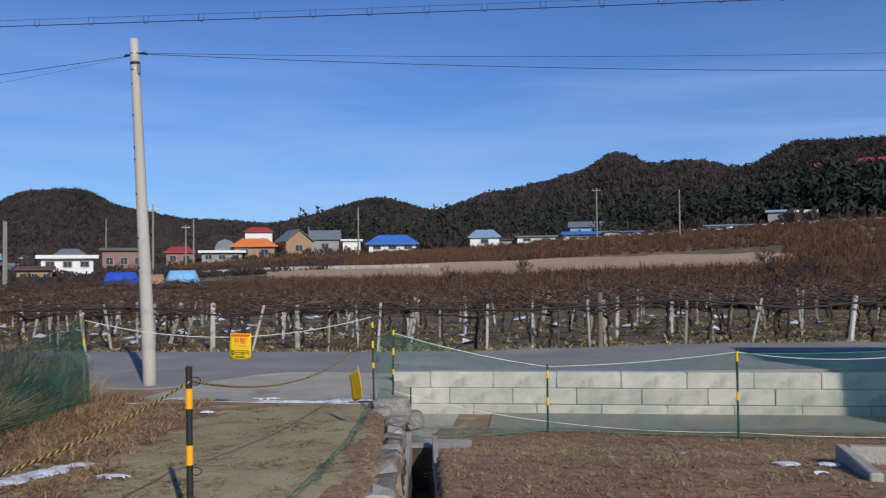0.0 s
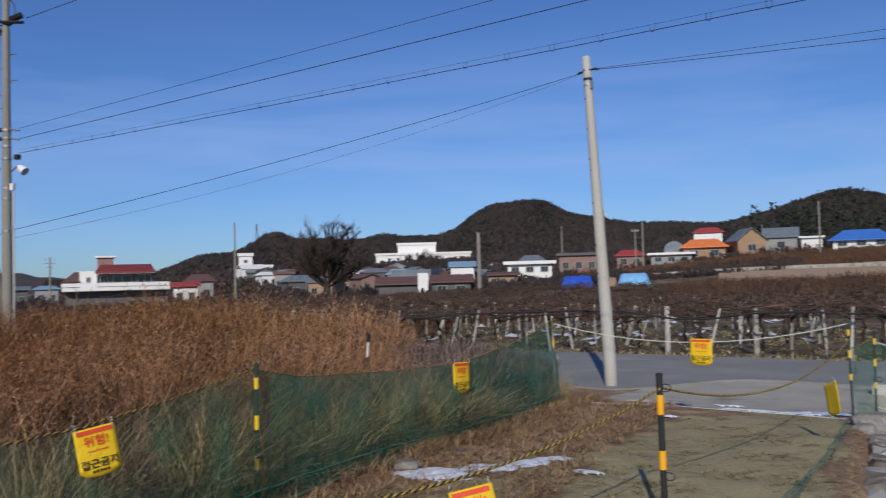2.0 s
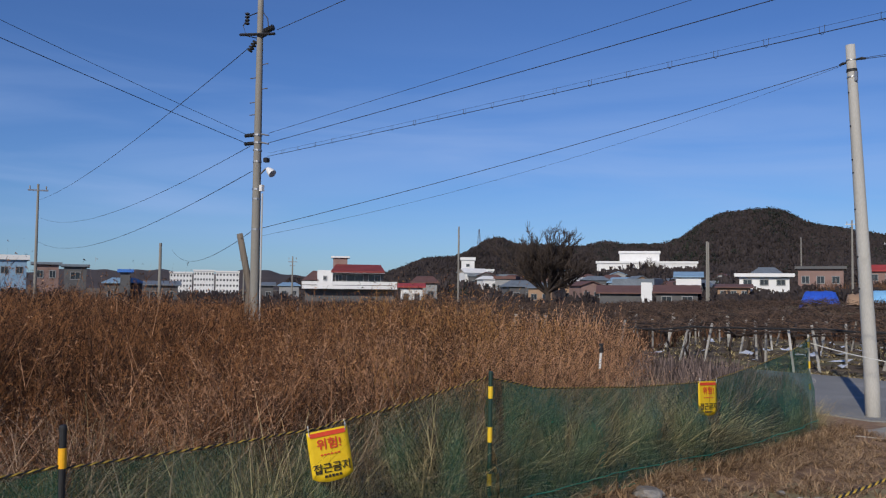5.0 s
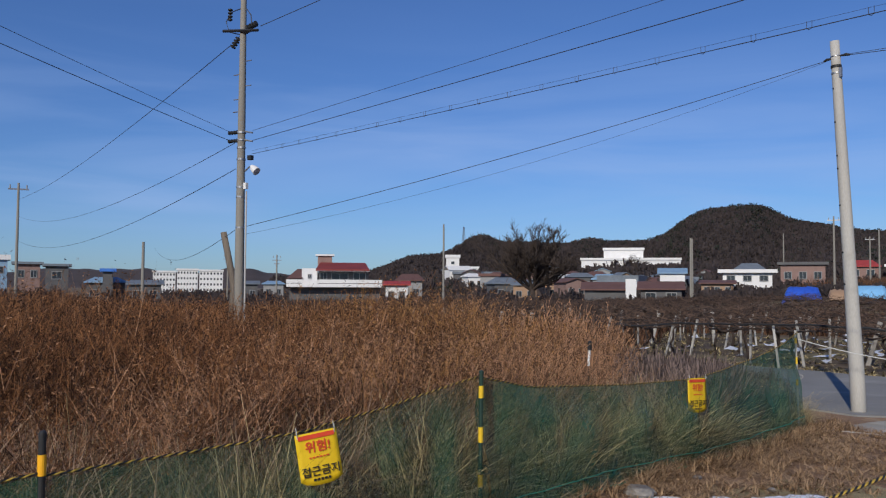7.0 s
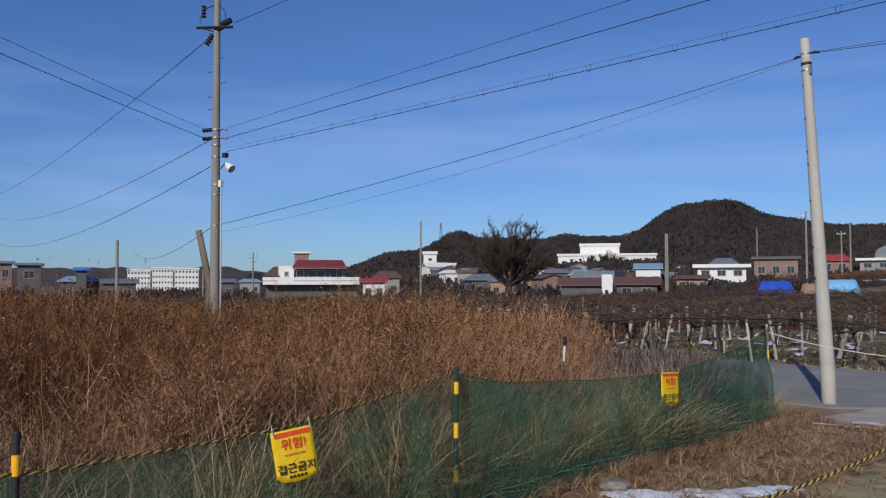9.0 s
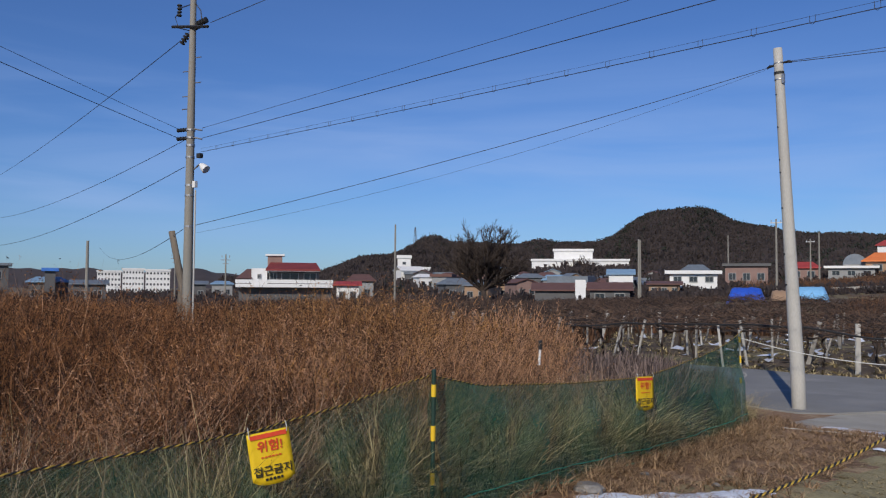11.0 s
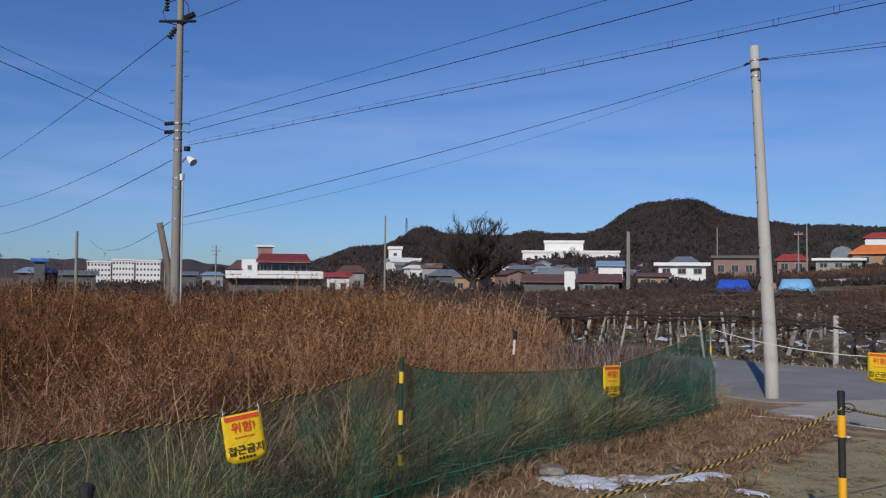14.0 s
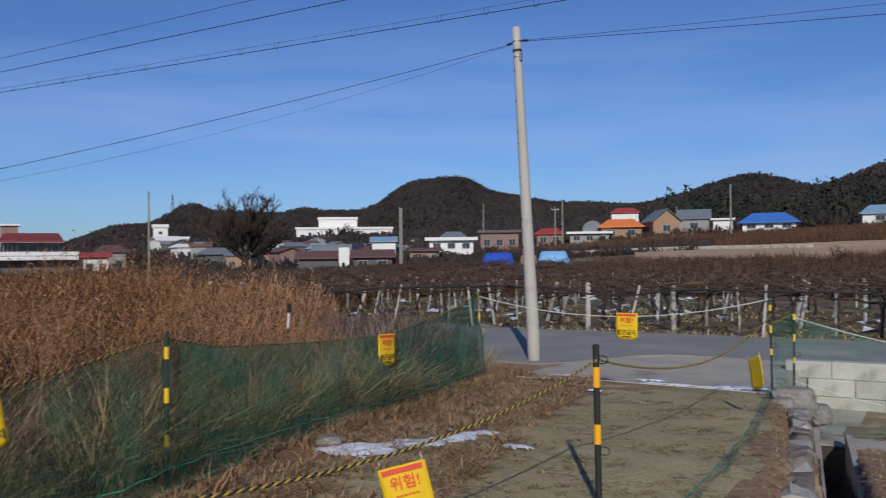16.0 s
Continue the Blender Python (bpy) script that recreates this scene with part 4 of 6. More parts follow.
def insulator(parent, p, d, size=0.06):
    """A short stack of dark discs."""
    g = Geo()
    p, d = Vector(p), Vector(d).normalized()
    pts, rr = [], []
    for i in range(4):
        for o, r in ((0, 0.4), (0.02, 1.0), (0.045, 1.0), (0.06, 0.4)):
            pts.append(p + d * (i * 0.075 + o))
            rr.append(size * r)
    g.tube(pts, rr, 10)
    return part("insulator", g, M_black, parent, "dark ribbed insulator")
insulator(poleA, ARM * 0.12 + Vector((0, 0, 8.06 - zA)), ARM + Vector((0, 0, 0.25)), 0.07)
insulator(poleA, -ARM * 0.12 + Vector((0, 0, 7.88 - zA)), -ARM * 0.7 + Vector((0, 0, -0.7)), 0.07)
insulator(poleA, -ARM * 0.40 + Vector((0, 0, 8.30 - zA)), (0, 0, 1), 0.055)
g = Geo()
g.tube([-ARM * 0.1 + Vector((0, 0, 7.95 - zA)), -ARM * 0.42 + Vector((0, 0, 8.05 - zA)), -ARM * 0.52 + Vector((0, 0, 8.3 - zA)), -ARM * 0.35 + Vector((0, 0, 8.5 - zA)), ARM * 0.05 + Vector((0, 0, 8.55 - zA)), ARM * 0.22 + Vector((0, 0, 8.35 - zA)), ARM * 0.25 + Vector((0, 0, 8.1 - zA))], 0.012, 6)
part("jumper_wire", g, M_wire, poleA)
for h in (5.72, 5.55, 5.38, 5.12, 4.5, 4.28, 3.6):
    g = Geo()
    g.tube([(0, 0, h - zA - 0.02), (0, 0, h - zA + 0.02)], 0.100, 16)
    part("steel_band", g, M_steel, poleA)
for h in (5.74, 5.55):
    g = Geo()
    g.tube([ARM * 0.10 + Vector((0, 0, h - zA)), ARM * 0.32 + Vector((0, 0, h - zA - 0.05))], 0.02, 6)
    part("side_bracket", g, M_steel, poleA)
    insulator(poleA, -ARM * 0.10 + Vector((0, 0, h - zA)), -ARM, 0.045)
for h in np.arange(6.2, 7.6, 0.28):
    g = Geo()
    s = 1 if int(h * 10) % 2 else -1
    g.tube([ARM * 0.1 * s + Vector((0, 0, h - zA)), ARM * 0.26 * s + Vector((0, 0, h - zA))], 0.012, 6)
    part("climbing_step", g, M_steel, poleA)
# street lamp with its arm, and a small box above it
g = Geo()
g.tube([ARM * 0.12 + Vector((0, 0, 4.85 - zA)), ARM * 0.26 + Vector((0, 0, 4.95 - zA)), ARM * 0.34 + Vector((0, 0, 4.93 - zA))], 0.018, 8)
part("lamp_arm", g, M_steel, poleA)
g = Geo()
g.tube([ARM * 0.30 + Vector((0, 0, 4.95 - zA)), ARM * 0.36 + Vector((0, 0, 4.90 - zA)), ARM * 0.46 + Vector((0, 0, 4.82 - zA))], [0.035, 0.075, 0.095], 14)
part("lamp_shade", g, M_white, poleA, "pale round lamp head")
g = Geo()
g.box(ARM * 0.27 + Vector((0, 0, 5.14 - zA)), (0.11, 0.09, 0.10), 0.3)
part("control_box", g, M_black, poleA, "black control box")
g = Geo()
g.box(ARM * 0.15 + Vector((0, 0, 4.52 - zA)), (0.08, 0.08, 0.14), 0.3)
part("small_box", g, M_white, poleA)
g = Geo()
g.tube([ARM * 0.17 + Vector((0, 0, z)) for z in (1.5 - zA, 3.0 - zA, 4.4 - zA)], 0.02, 6)
part("conduit", g, M_trellis, poleA)

brace = thing("wooden_pole", -18.42, 8.62, gz(-18.4, 8.6), "short leaning weathered timber pole among dry weeds", "pole")
g = Geo()
g.tube([(0.1, -0.2, -0.3), (-0.02, -0.02, 1.9), (-0.16, -0.25, 3.62 - gz(-18.4, 8.6))], [0.10, 0.09, 0.075], 12)
part("shaft", g, M_wood, brace, smooth=True)


def cable(a, b, sag, radius, label, hangers=0, n=40):
    g = Geo()
    pts = sagging(a, b, sag, n)
    g.tube(pts, radius, 6)
    root = solo("overhead_cable", g, M_wire, label, "cable", "overhead cables")
    if hangers:
        h = Geo()
        h.tube([p + Vector((0, 0, 0.07)) for p in pts], radius * 0.4, 5)
        part("messenger_wire", h, M_wire, root)
        a, b = Vector(a), Vector(b)
        for i in range(1, hangers):
            t = i / hangers
            p = a.lerp(b, t) - Vector((0, 0, sag * 4 * t * (1 - t)))
            h = Geo()
            h.tube([p + Vector((-0.03, 0, 0.08)), p + Vector((-0.03, 0, 0.0)), p + Vector((0, 0, -0.02)), p + Vector((0.03, 0, 0.0)), p + Vector((0.03, 0, 0.08))], 0.0035, 4)
            part("hanger", h, M_wire, root)
    return root


AZ = lambda z, o=0.15: (A[0] + ARM.x * o, A[1] + ARM.y * o, z)
cable(AZ(5.74, 0.32), (13.76, 10.65, 7.10), 0.04, 0.0042, "thin dark overhead cable from the power pole")
cable(AZ(5.52, 0.32), (17.88, 9.8, 6.28), 0.04, 0.006, "dark overhead cable from the power pole")
cable(AZ(5.22, 0.30), (24, 9.6, 5.5), 0.16, 0.0052, "bundled overhead cable hung from a messenger wire", 62)
B_AT = (B_BASE[0] + lean[0] * 0.95, B_BASE[1] + lean[1] * 0.95)
cable((*AZ(3.75)[:2], 3.62), (B_AT[0] - 0.2, B_AT[1], 6.73), 0.10, 0.0065, "dark overhead cable between two poles")
cable((*AZ(3.7)[:2], 3.45), (B_AT[0] - 0.2, B_AT[1], 6.71), 0.28, 0.003, "thin slack cable between two poles")
cable((B_AT[0] + 0.25, B_AT[1], 6.76), (20, 22.5, 7.35), 0.28, 0.0068, "dark overhead cable along the road")
cable((B_AT[0] + 0.25, B_AT[1], 6.78), (20, 22.8, 8.0), 0.22, 0.005, "thin overhead cable along the road")
LP_AZ, LP_R = 77.5, 75.0
lx, ly = polar(LP_AZ, LP_R)
lz = height_at(5.3, LP_R)
cable(AZ(7.75, -0.35), (lx, ly, lz), 0.5, 0.009, "high-voltage cable sloping to a distant pole")
cable(AZ(8.05, 0.5), (-2.0, 16.2, 12.8), 0.05, 0.0075, "high-voltage cable passing overhead")
cable(AZ(5.75, -0.3), (-8.63, -6.74, 7.6), 0.10, 0.0045, "thin overhead cable from the power pole")
cable(AZ(5.55, -0.3), (-8.62, -6.72, 7.2), 0.10, 0.0065, "dark overhead cable from the power pole")
cable(AZ(5.5, -0.2), (lx, ly, height_at(4.3, LP_R)), 1.0, 0.007, "thin overhead cable to a distant pole")
cable(AZ(4.92, -0.15), (lx, ly, height_at(2.8, LP_R)), 1.1, 0.008, "bundled cable sagging to a distant pole")
qx, qy = polar(69.5, 70)
cable(AZ(3.55, -0.15), (qx, qy, height_at(2.5, 70)), 0.8, 0.007, "low cable running on past the power pole")


def far_pole(az, r, el_top, label, arm=0.0, thick=0.12, material=M_poleA):
    x, y = polar(az, r)
    z = gz(x, y)
    top = height_at(el_top, r)
    root = thing("distant_pole", x, y, z, label, "pole", "distant poles", yaw=az)
    g = Geo()
    g.tube([(0, 0, -0.5), (0, 0, top - z)], [thick, thick * 0.65], 10)
    part("shaft", g, material, root)
    if arm:
        for dz, k in ((0.9, 1.0), (1.5, 0.6)) if arm > 1 else ((0.5, 1.0),):
            g = Geo()
            g.box((0, 0, top - z - dz), (1.5 * k, 0.12, 0.12))
            part("crossarm", g, M_steel, root)
        for s in (-0.6, 0, 0.6):
            g = Geo()
            g.tube([(s, 0, top - z - 0.5), (s, 0, top - z - 0.15)], 0.06, 6)
            part("insulator", g, M_grey, root)
    return root


for az, r, el, arm in ((LP_AZ, LP_R, 6.3, 1), (70.2, 60, 2.9, 0), (64.9, 150, 2.2, 2), (61.7, 140, 2.2, 2), (50.4, 92, 4.4, 0), (33.9, 105, 3.4, 0), (25.3, 120, 4.6, 1), (22.8, 150, 3.7, 0), (28.2, 190, 3.6, 0), (11.9, 140, 4.5, 0), (-4.4, 150, 5.6, 1), (-9.8, 150, 5.3, 0), (23.3, 160, 3.3, 1), (33.8, 115, 3.35, 0), (15.3, 190, 3.2, 0)):
    far_pole(az, r, el, "distant concrete pole among the houses" if not arm else "distant power pole with a crossarm", arm, 0.17 if r > 100 else 0.14)
# lattice mast on the left hill
mx, my = polar(49.0, 790)
mast = thing("lattice_mast", mx, my, height_at(3.0, 790), "thin grey lattice mast on a hilltop", "mast")
for s in ((-1, -1), (1, -1), (1, 1), (-1, 1)):
    g = Geo()
    g.tube([(s[0] * 1.6, s[1] * 1.6, -6), (s[0] * 0.3, s[1] * 0.3, 17)], 0.22, 4)
    part("leg", g, M_steel, mast)
for h in (4, 9, 13):
    g = Geo()
    g.box((0, 0, h), (5.5 - h * 0.15, 0.3, 0.3))
    part("arm", g, M_steel, mast)

# ---- houses of the village ----
def windows(root, spots, base):
    for x, z, w, h, y in spots:
        g = Geo()
        for c, s in (((x - w / 2, y - 0.03, z), (0.10, 0.12, h + 0.1)), ((x + w / 2, y - 0.03, z), (0.10, 0.12, h + 0.1)), ((x, y - 0.03, z + h / 2), (w, 0.12, 0.10)), ((x, y - 0.03, z - h / 2), (w, 0.16, 0.10)), ((x, y - 0.03, z), (0.06, 0.10, h))):
            g.box(c, s)
        win = part("window", g, M_grey, root)
        g = Geo()
        g.box((x, y + 0.005, z), (w, 0.05, h))
        part("pane", g, M_pane, win, "dark glass pane")


def house(az0, az1, r, el_eave, el_top, roof, wall_mat, roof_mat, label, turn=0.0, depth=7.0, wins=2, over=0.5, storeys=1, roof_label="", base=None):
    """A house seen from afar: walls down into the ground, roof of a kind (hip, gable, side, flat), windows and door."""
    az = (az0 + az1) / 2
    x, y = polar(az, r)
    z = gz(x, y) if base is None else height_at(base, r)
    w = r * radians(abs(az0 - az1)) * (1.0 if roof == "flat" else 0.94)
    eave, top = height_at(el_eave, r) - z, height_at(el_top, r) - z
    eave = max(eave, 1.2)
    top = max(top, eave + 0.25)
    root = thing("house", x, y, z, label, "house", "village houses", yaw=az + turn)
    g = Geo()
    g.box((0, depth / 2, eave / 2 - 1.0), (w, depth, eave + 2.0))
    if roof == "gable":
        for yy, flip in ((0.0, 1), (depth, -1)):
            tri = [(-w / 2, yy, eave), (w / 2, yy, eave), (0, yy, top - 0.1)]
            g.quad(*(tri if flip > 0 else tri[::-1]))
    part("wall", g, wall_mat, root)
    g, t = Geo(), 0.16
    a, b, c, d = -w / 2 - over, w / 2 + over, -over, depth + over
    def slab(*pts):
        g.quad(*pts)
        g.quad(*[(p[0], p[1], p[2] - t) for p in pts[::-1]])
        for p, q in zip(pts, pts[1:] + pts[:1]):
            g.quad(p, (p[0], p[1], p[2] - t), (q[0], q[1], q[2] - t), q)
    if roof == "flat":
        g.box((0, depth / 2, eave + (top - eave) / 2), (b - a, d - c, top - eave))
    elif roof == "gable":
        slab((a, c, eave), (a, d, eave), (0, d, top), (0, c, top))
        slab((b, d, eave), (b, c, eave), (0, c, top), (0, d, top))
    elif roof == "side":
        slab((a, c, eave), (b, c, eave), (b, depth / 2, top), (a, depth / 2, top))
        slab((b, d, eave), (a, d, eave), (a, depth / 2, top), (b, depth / 2, top))
    else:
        k = min(w * 0.28, depth * 0.5)
        e1, e2 = (a + k, depth / 2, top), (b - k, depth / 2, top)
        slab((a, c, eave), (b, c, eave), e2, e1)
        slab((b, d, eave), (a, d, eave), e1, e2)
        slab((b, c, eave), (b, d, eave), e2)
        slab((a, d, eave), (a, c, eave), e1)
    part("roof", g, roof_mat, root, roof_label)
    spots = []
    for s in range(storeys):
        zc = eave * (s + 0.55) / storeys
        for i in range(wins):
            xx = -w / 2 + w * (i + 0.5) / wins
            spots.append((xx, zc, min(1.5, w / wins * 0.5), min(1.2, eave / storeys * 0.45), 0.0))
    windows(root, spots, eave)
    if r < 450:
        HEDGES.append((az, r, w, eave))
    return root


HEDGES = []


# the two-storey villa with red roof, stair tower and long white balcony
def villa():
    r, az = 110.0, 57.9
    x, y = polar(az, r)
    z = gz(x, y)
    px = r / 1474.0
    root = thing("villa", x, y, z, "two-storey villa with red tiled roof and white balcony", "house", yaw=az)
    up = lambda v: height_at((505 - v) / 25.7, r) - z
    at = lambda u: (u - 554) * px
    g = Geo()
    g.box((at(557), 4.5, up(500) / 2), (at(636) - at(478), 8, up(500)))
    part("ground_floor", g, M_dim, root)
    g = Geo()
    g.box((at(556), 3.9, (up(504) + up(498)) / 2), (at(638) - at(473), 9.6, up(498) - up(504)))
    g.box((at(556), -0.85, (up(497) + up(491)) / 2), (at(638) - at(473), 0.14, up(491) - up(497)))
    for u in (474, 637):
        g.box((at(u), 3.9, (up(497) + up(491)) / 2), (0.14, 9.6, up(491) - up(497)))
    part("balcony", g, M_white, root, "white balcony slab and parapet")
    g = Geo()
    g.box((at(572), 5.2, (up(498) + up(470)) / 2), (at(616) - at(528), 6, up(470) - up(498)))
    part("upper_wall", g, M_dim, root)
    g = Geo()
    g.box((at(512), 4.6, (up(498) + up(471)) / 2), (at(525) - at(498), 6, up(471) - up(498)))
    part("side_wing", g, M_white, root, "white rendered side wing")
    g = Geo()
    zr0, zr1 = up(472), up(459)
    g.quad((at(523), 0.6, zr0), (at(617), 0.6, zr0), (at(612), 5, zr1), (at(530), 5, zr1))
    g.quad((at(523), 0.6, zr0), (at(523), 0.6, zr0 - 0.25), (at(617), 0.6, zr0 - 0.25), (at(617), 0.6, zr0))
    g.quad((at(617), 9, zr0), (at(523), 9, zr0), (at(530), 5, zr1), (at(612), 5, zr1))
    g.quad((at(617), 0.6, zr0), (at(617), 9, zr0), (at(612), 5, zr1))
    g.quad((at(523), 9, zr0), (at(523), 0.6, zr0), (at(530), 5, zr1))
    part("roof", g, M_rmaroon, root, "dark red tiled roof")
    g = Geo()
    g.box((at(570), 0.9, (up(476) + up(472.5)) / 2), (at(617) - at(523), 0.5, up(472.5) - up(476)))
    part("fascia", g, M_white, root, "white eaves fascia")
    g = Geo()
    g.quad((at(472), 1.0, up(489)), (at(500), 1.0, up(489)), (at(500), 6, up(471)), (at(488), 6, up(471)))
    g.quad((at(500), 6, up(471)), (at(500), 1.0, up(489)), (at(500), 1.0, up(492)), (at(500), 6, up(492)))
    part("lean_to_roof", g, M_rbrown, root, "dark lean-to roof")
    g = Geo()
    g.box((at(538), 6.5, (up(475) + up(447)) / 2), (at(550) - at(524), 2.4, up(447) - up(475)))
    part("stair_tower", g, M_pink, root, "brown stair tower")
    g = Geo()
    g.box((at(538), 6.5, (up(447) + up(444)) / 2), (at(555) - at(521), 3.0, up(444) - up(447)))
    part("tower_cap", g, M_white, root)
    windows(root, [(at(565), (up(492) + up(477)) / 2, 2.2, 0.9, 2.15), (at(536), (up(492) + up(477)) / 2, 0.9, 0.9, 2.15), (at(600), (up(494) + up(477)) / 2, 1.6, 1.1, 2.15), (at(512), (up(490) + up(480)) / 2, 0.4, 0.5, 1.55)], 0)


villa()
# left plain
house(77.6, 76.2, 150, 1.35, 1.5, "flat", M_pink, M_rgrey, "brown flat-roofed building at the edge of the plain", wins=2, storeys=2)
house(75.9, 74.6, 150, 1.25, 1.4, "flat", M_dim, M_rgrey, "brick flat-roofed building at the edge of the plain", wins=1, storeys=2)
house(79.6, 78.0, 170, 1.6, 1.9, "flat", M_rlblue, M_white, "green and white building with flat roof", wins=2, storeys=2)
house(73.6, 71.2, 150, 0.30, 0.62, "hip", M_dim, M_rlblue, "low house with pale blue roof", wins=3)
house(71.1, 69.0, 140, 0.2, 0.45, "side", M_dim, M_rgrey, "low dark-roofed farmhouse on the plain", wins=2)
house(72.6, 72.0, 145, 0.95, 1.15, "flat", M_dim, M_rblue, "dark water tank house with blue top", wins=0)
for i, (a, b, e) in enumerate(((69.6, 68.2, 1.05), (68.1, 66.8, 1.2), (66.7, 65.2, 1.15))):
    house(a, b, 520, e - 0.1, e, "flat", M_white, M_white, "distant white apartment block with many windows", wins=7, storeys=4, depth=12)
house(64.3, 62.9, 160, 0.25, 0.45, "side", M_dim, M_rgrey, "low grey-roofed farmhouse on the plain", wins=2)
house(62.6, 61.2, 210, 0.25, 0.45, "hip", M_grey, M_rlblue, "small grey house with blue roof", wins=2)
house(54.4, 52.8, 125, 0.25, 0.5, "side", M_white, M_rred, "low house with red and white eaves", wins=2)
house(53.6, 51.8, 150, 0.55, 1.0, "hip", M_grey, M_rbrown, "low house with brown hipped roof", wins=2)
# white works under the left hill
house(50.2, 49.3, 385, 2.1, 2.3, "flat", M_white, M_white, "tall white plant building under a hill", wins=1, storeys=2, depth=10)
house(49.0, 48.0, 370, 1.35, 1.5, "flat", M_white, M_white, "low white plant building", wins=3)
house(41.0, 34.5, 400, 1.95, 2.1, "flat", M_white, M_white, "long white factory hall below the hill", wins=0, depth=30)
house(39.5, 36.9, 405, 2.62, 2.78, "flat", M_white, M_white, "tall white block of the factory", wins=0, depth=20)
rnd = random.Random(12)
ROOFS = ((M_white, M_rgrey), (M_grey, M_rlblue), (M_grey, M_rbrown), (M_dim, M_rgrey), (M_dim, M_rbrown), (M_white, M_white), (M_pink, M_rbrown), (M_brick, M_rgrey))
NAMES = {M_rgrey: "small house with slate roof", M_rlblue: "small house with faded blue roof", M_rbrown: "small house with brown roof", M_white: "small flat white house"}
for i in range(34):
    az = 33.0 + 17.5 * i / 34 + rnd.uniform(-0.3, 0.3)
    r = rnd.uniform(165, 330)
    el = 0.15 + 1.15 * (r - 165) / 165 + rnd.uniform(-0.15, 0.2)
    wm, rm = rnd.choice(ROOFS)
    wd = math.degrees(rnd.uniform(4.5, 9) / r)
    house(az - wd / 2, az + wd / 2, r, el, el + math.degrees(rnd.uniform(0.8, 1.6) / r), rnd.choice(("hip", "side", "flat", "gable")), wm, rm, NAMES[rm] + " in the village", turn=rnd.uniform(-25, 25), wins=2)
house(40.9, 38.0, 108, 0.0, 0.5, "side", M_dim, M_rbrown, "low farm building with dark red-brown roof", wins=0)
house(38.1, 37.4, 104, 0.55, 0.6, "flat", M_white, M_white, "narrow white gable wall", wins=0, depth=2, over=0.0)
house(37.2, 34.4, 112, 0.05, 0.55, "side", M_dim, M_rbrown, "long farm building with dark red-brown roof", wins=2)
house(35.9, 34.2, 165, 1.1, 1.45, "side", M_white, M_rlblue, "white house with pale blue-green roof", wins=2)
# the white house with parapet and slate-blue roof
house(31.9, 28.9, 130, 1.1, 1.32, "flat", M_white, M_white, "white two-storey house with wide parapet", wins=3, storeys=2, over=0.7)
house(31.2, 29.3, 132, 1.35, 1.75, "hip", M_white, M_rgrey, "white upper storey with slate-blue hipped roof", wins=0, over=0.2, depth=5)
house(33.3, 31.2, 122, 0.45, 0.65, "side", M_brick, M_rbrown, "low brown outbuilding beside a white house", wins=3)
house(28.4, 25.8, 152, 1.6, 1.78, "flat", M_pink, M_dim, "pink brick house with flat dark roof", wins=3, storeys=1, over=0.5)
house(24.6, 22.8, 175, 1.5, 1.9, "hip", M_pink, M_rred, "house with red hipped roof", wins=2)
house(22.3, 19.7, 165, 1.45, 1.6, "flat", M_grey, M_white, "low grey house with white flat eaves", wins=3, over=0.7)
dx, dy = polar(20.8, 170)
dome = thing("dome_shed", dx, dy, gz(dx, dy), "grey rounded sheet-metal shed roof behind house", "shed", yaw=20.8)
g = Geo()
zt = height_at(1.7, 170) - gz(dx, dy)
for i in range(8):
    a, b = math.pi * i / 8, math.pi * (i + 1) / 8
    g.quad((-2 * math.cos(a), 0, zt + 1.9 * math.sin(a)), (-2 * math.cos(b), 0, zt + 1.9 * math.sin(b)), (-2 * math.cos(b), 5, zt + 1.9 * math.sin(b)), (-2 * math.cos(a), 5, zt + 1.9 * math.sin(a)))
g.quad(*[(-2 * math.cos(math.pi * i / 8), 0, zt + 1.9 * math.sin(math.pi * i / 8)) for i in range(9)])
part("roof", g, M_rgrey, dome)
g = Geo()
g.box((0, 2.5, zt / 2), (3.9, 4.8, zt))
part("wall", g, M_grey, dome)
house(20.3, 17.5, 168, 1.9, 2.45, "hip", M_brick, M_rorange, "house with bright orange tiled roof", wins=2, over=0.7)
house(19.6, 17.7, 215, 2.85, 3.2, "hip", M_white, M_rred, "house with bright red roof among trees", wins=3)
house(16.9, 15.0, 170, 2.2, 3.05, "gable", M_brick, M_rgrey, "tan brick house with dark gabled roof", turn=18, wins=1)
house(15.2, 13.2, 178, 2.35, 3.0, "side", M_grey, M_rgrey, "dark-roofed house beside a brick house", wins=1)
house(13.0, 11.8, 178, 2.2, 2.32, "flat", M_white, M_white, "white low shed beside a house", wins=0)
house(11.3, 7.9, 165, 2.0, 2.65, "hip", M_white, M_rblue, "white farmhouse with bright blue roof", wins=3, over=0.8)
house(4.3, 2.2, 165, 2.4, 2.95, "hip", M_white, M_rlblue, "small white house with blue-grey roof and green door", wins=1)
house(2.4, 0.9, 172, 1.8, 2.3, "side", M_grey, M_rbrown, "low weathered farm shed", wins=0)
house(1.0, -1.6, 165, 2.0, 2.25, "flat", M_white, M_rgrey, "long low white shed with two windows", wins=2)
house(-2.0, -5.6, 176, 2.3, 2.75, "side", M_grey, M_rblue, "long shed with bright blue sheet roof", wins=0, depth=9)
house(-2.5, -4.9, 190, 3.0, 3.4, "side", M_rlblue, M_rgrey, "grey sheet-metal hall behind a blue-roofed shed", wins=0)
house(-5.4, -7.4, 178, 2.3, 2.65, "side", M_grey, M_rblue, "second shed with bright blue roof", wins=0)
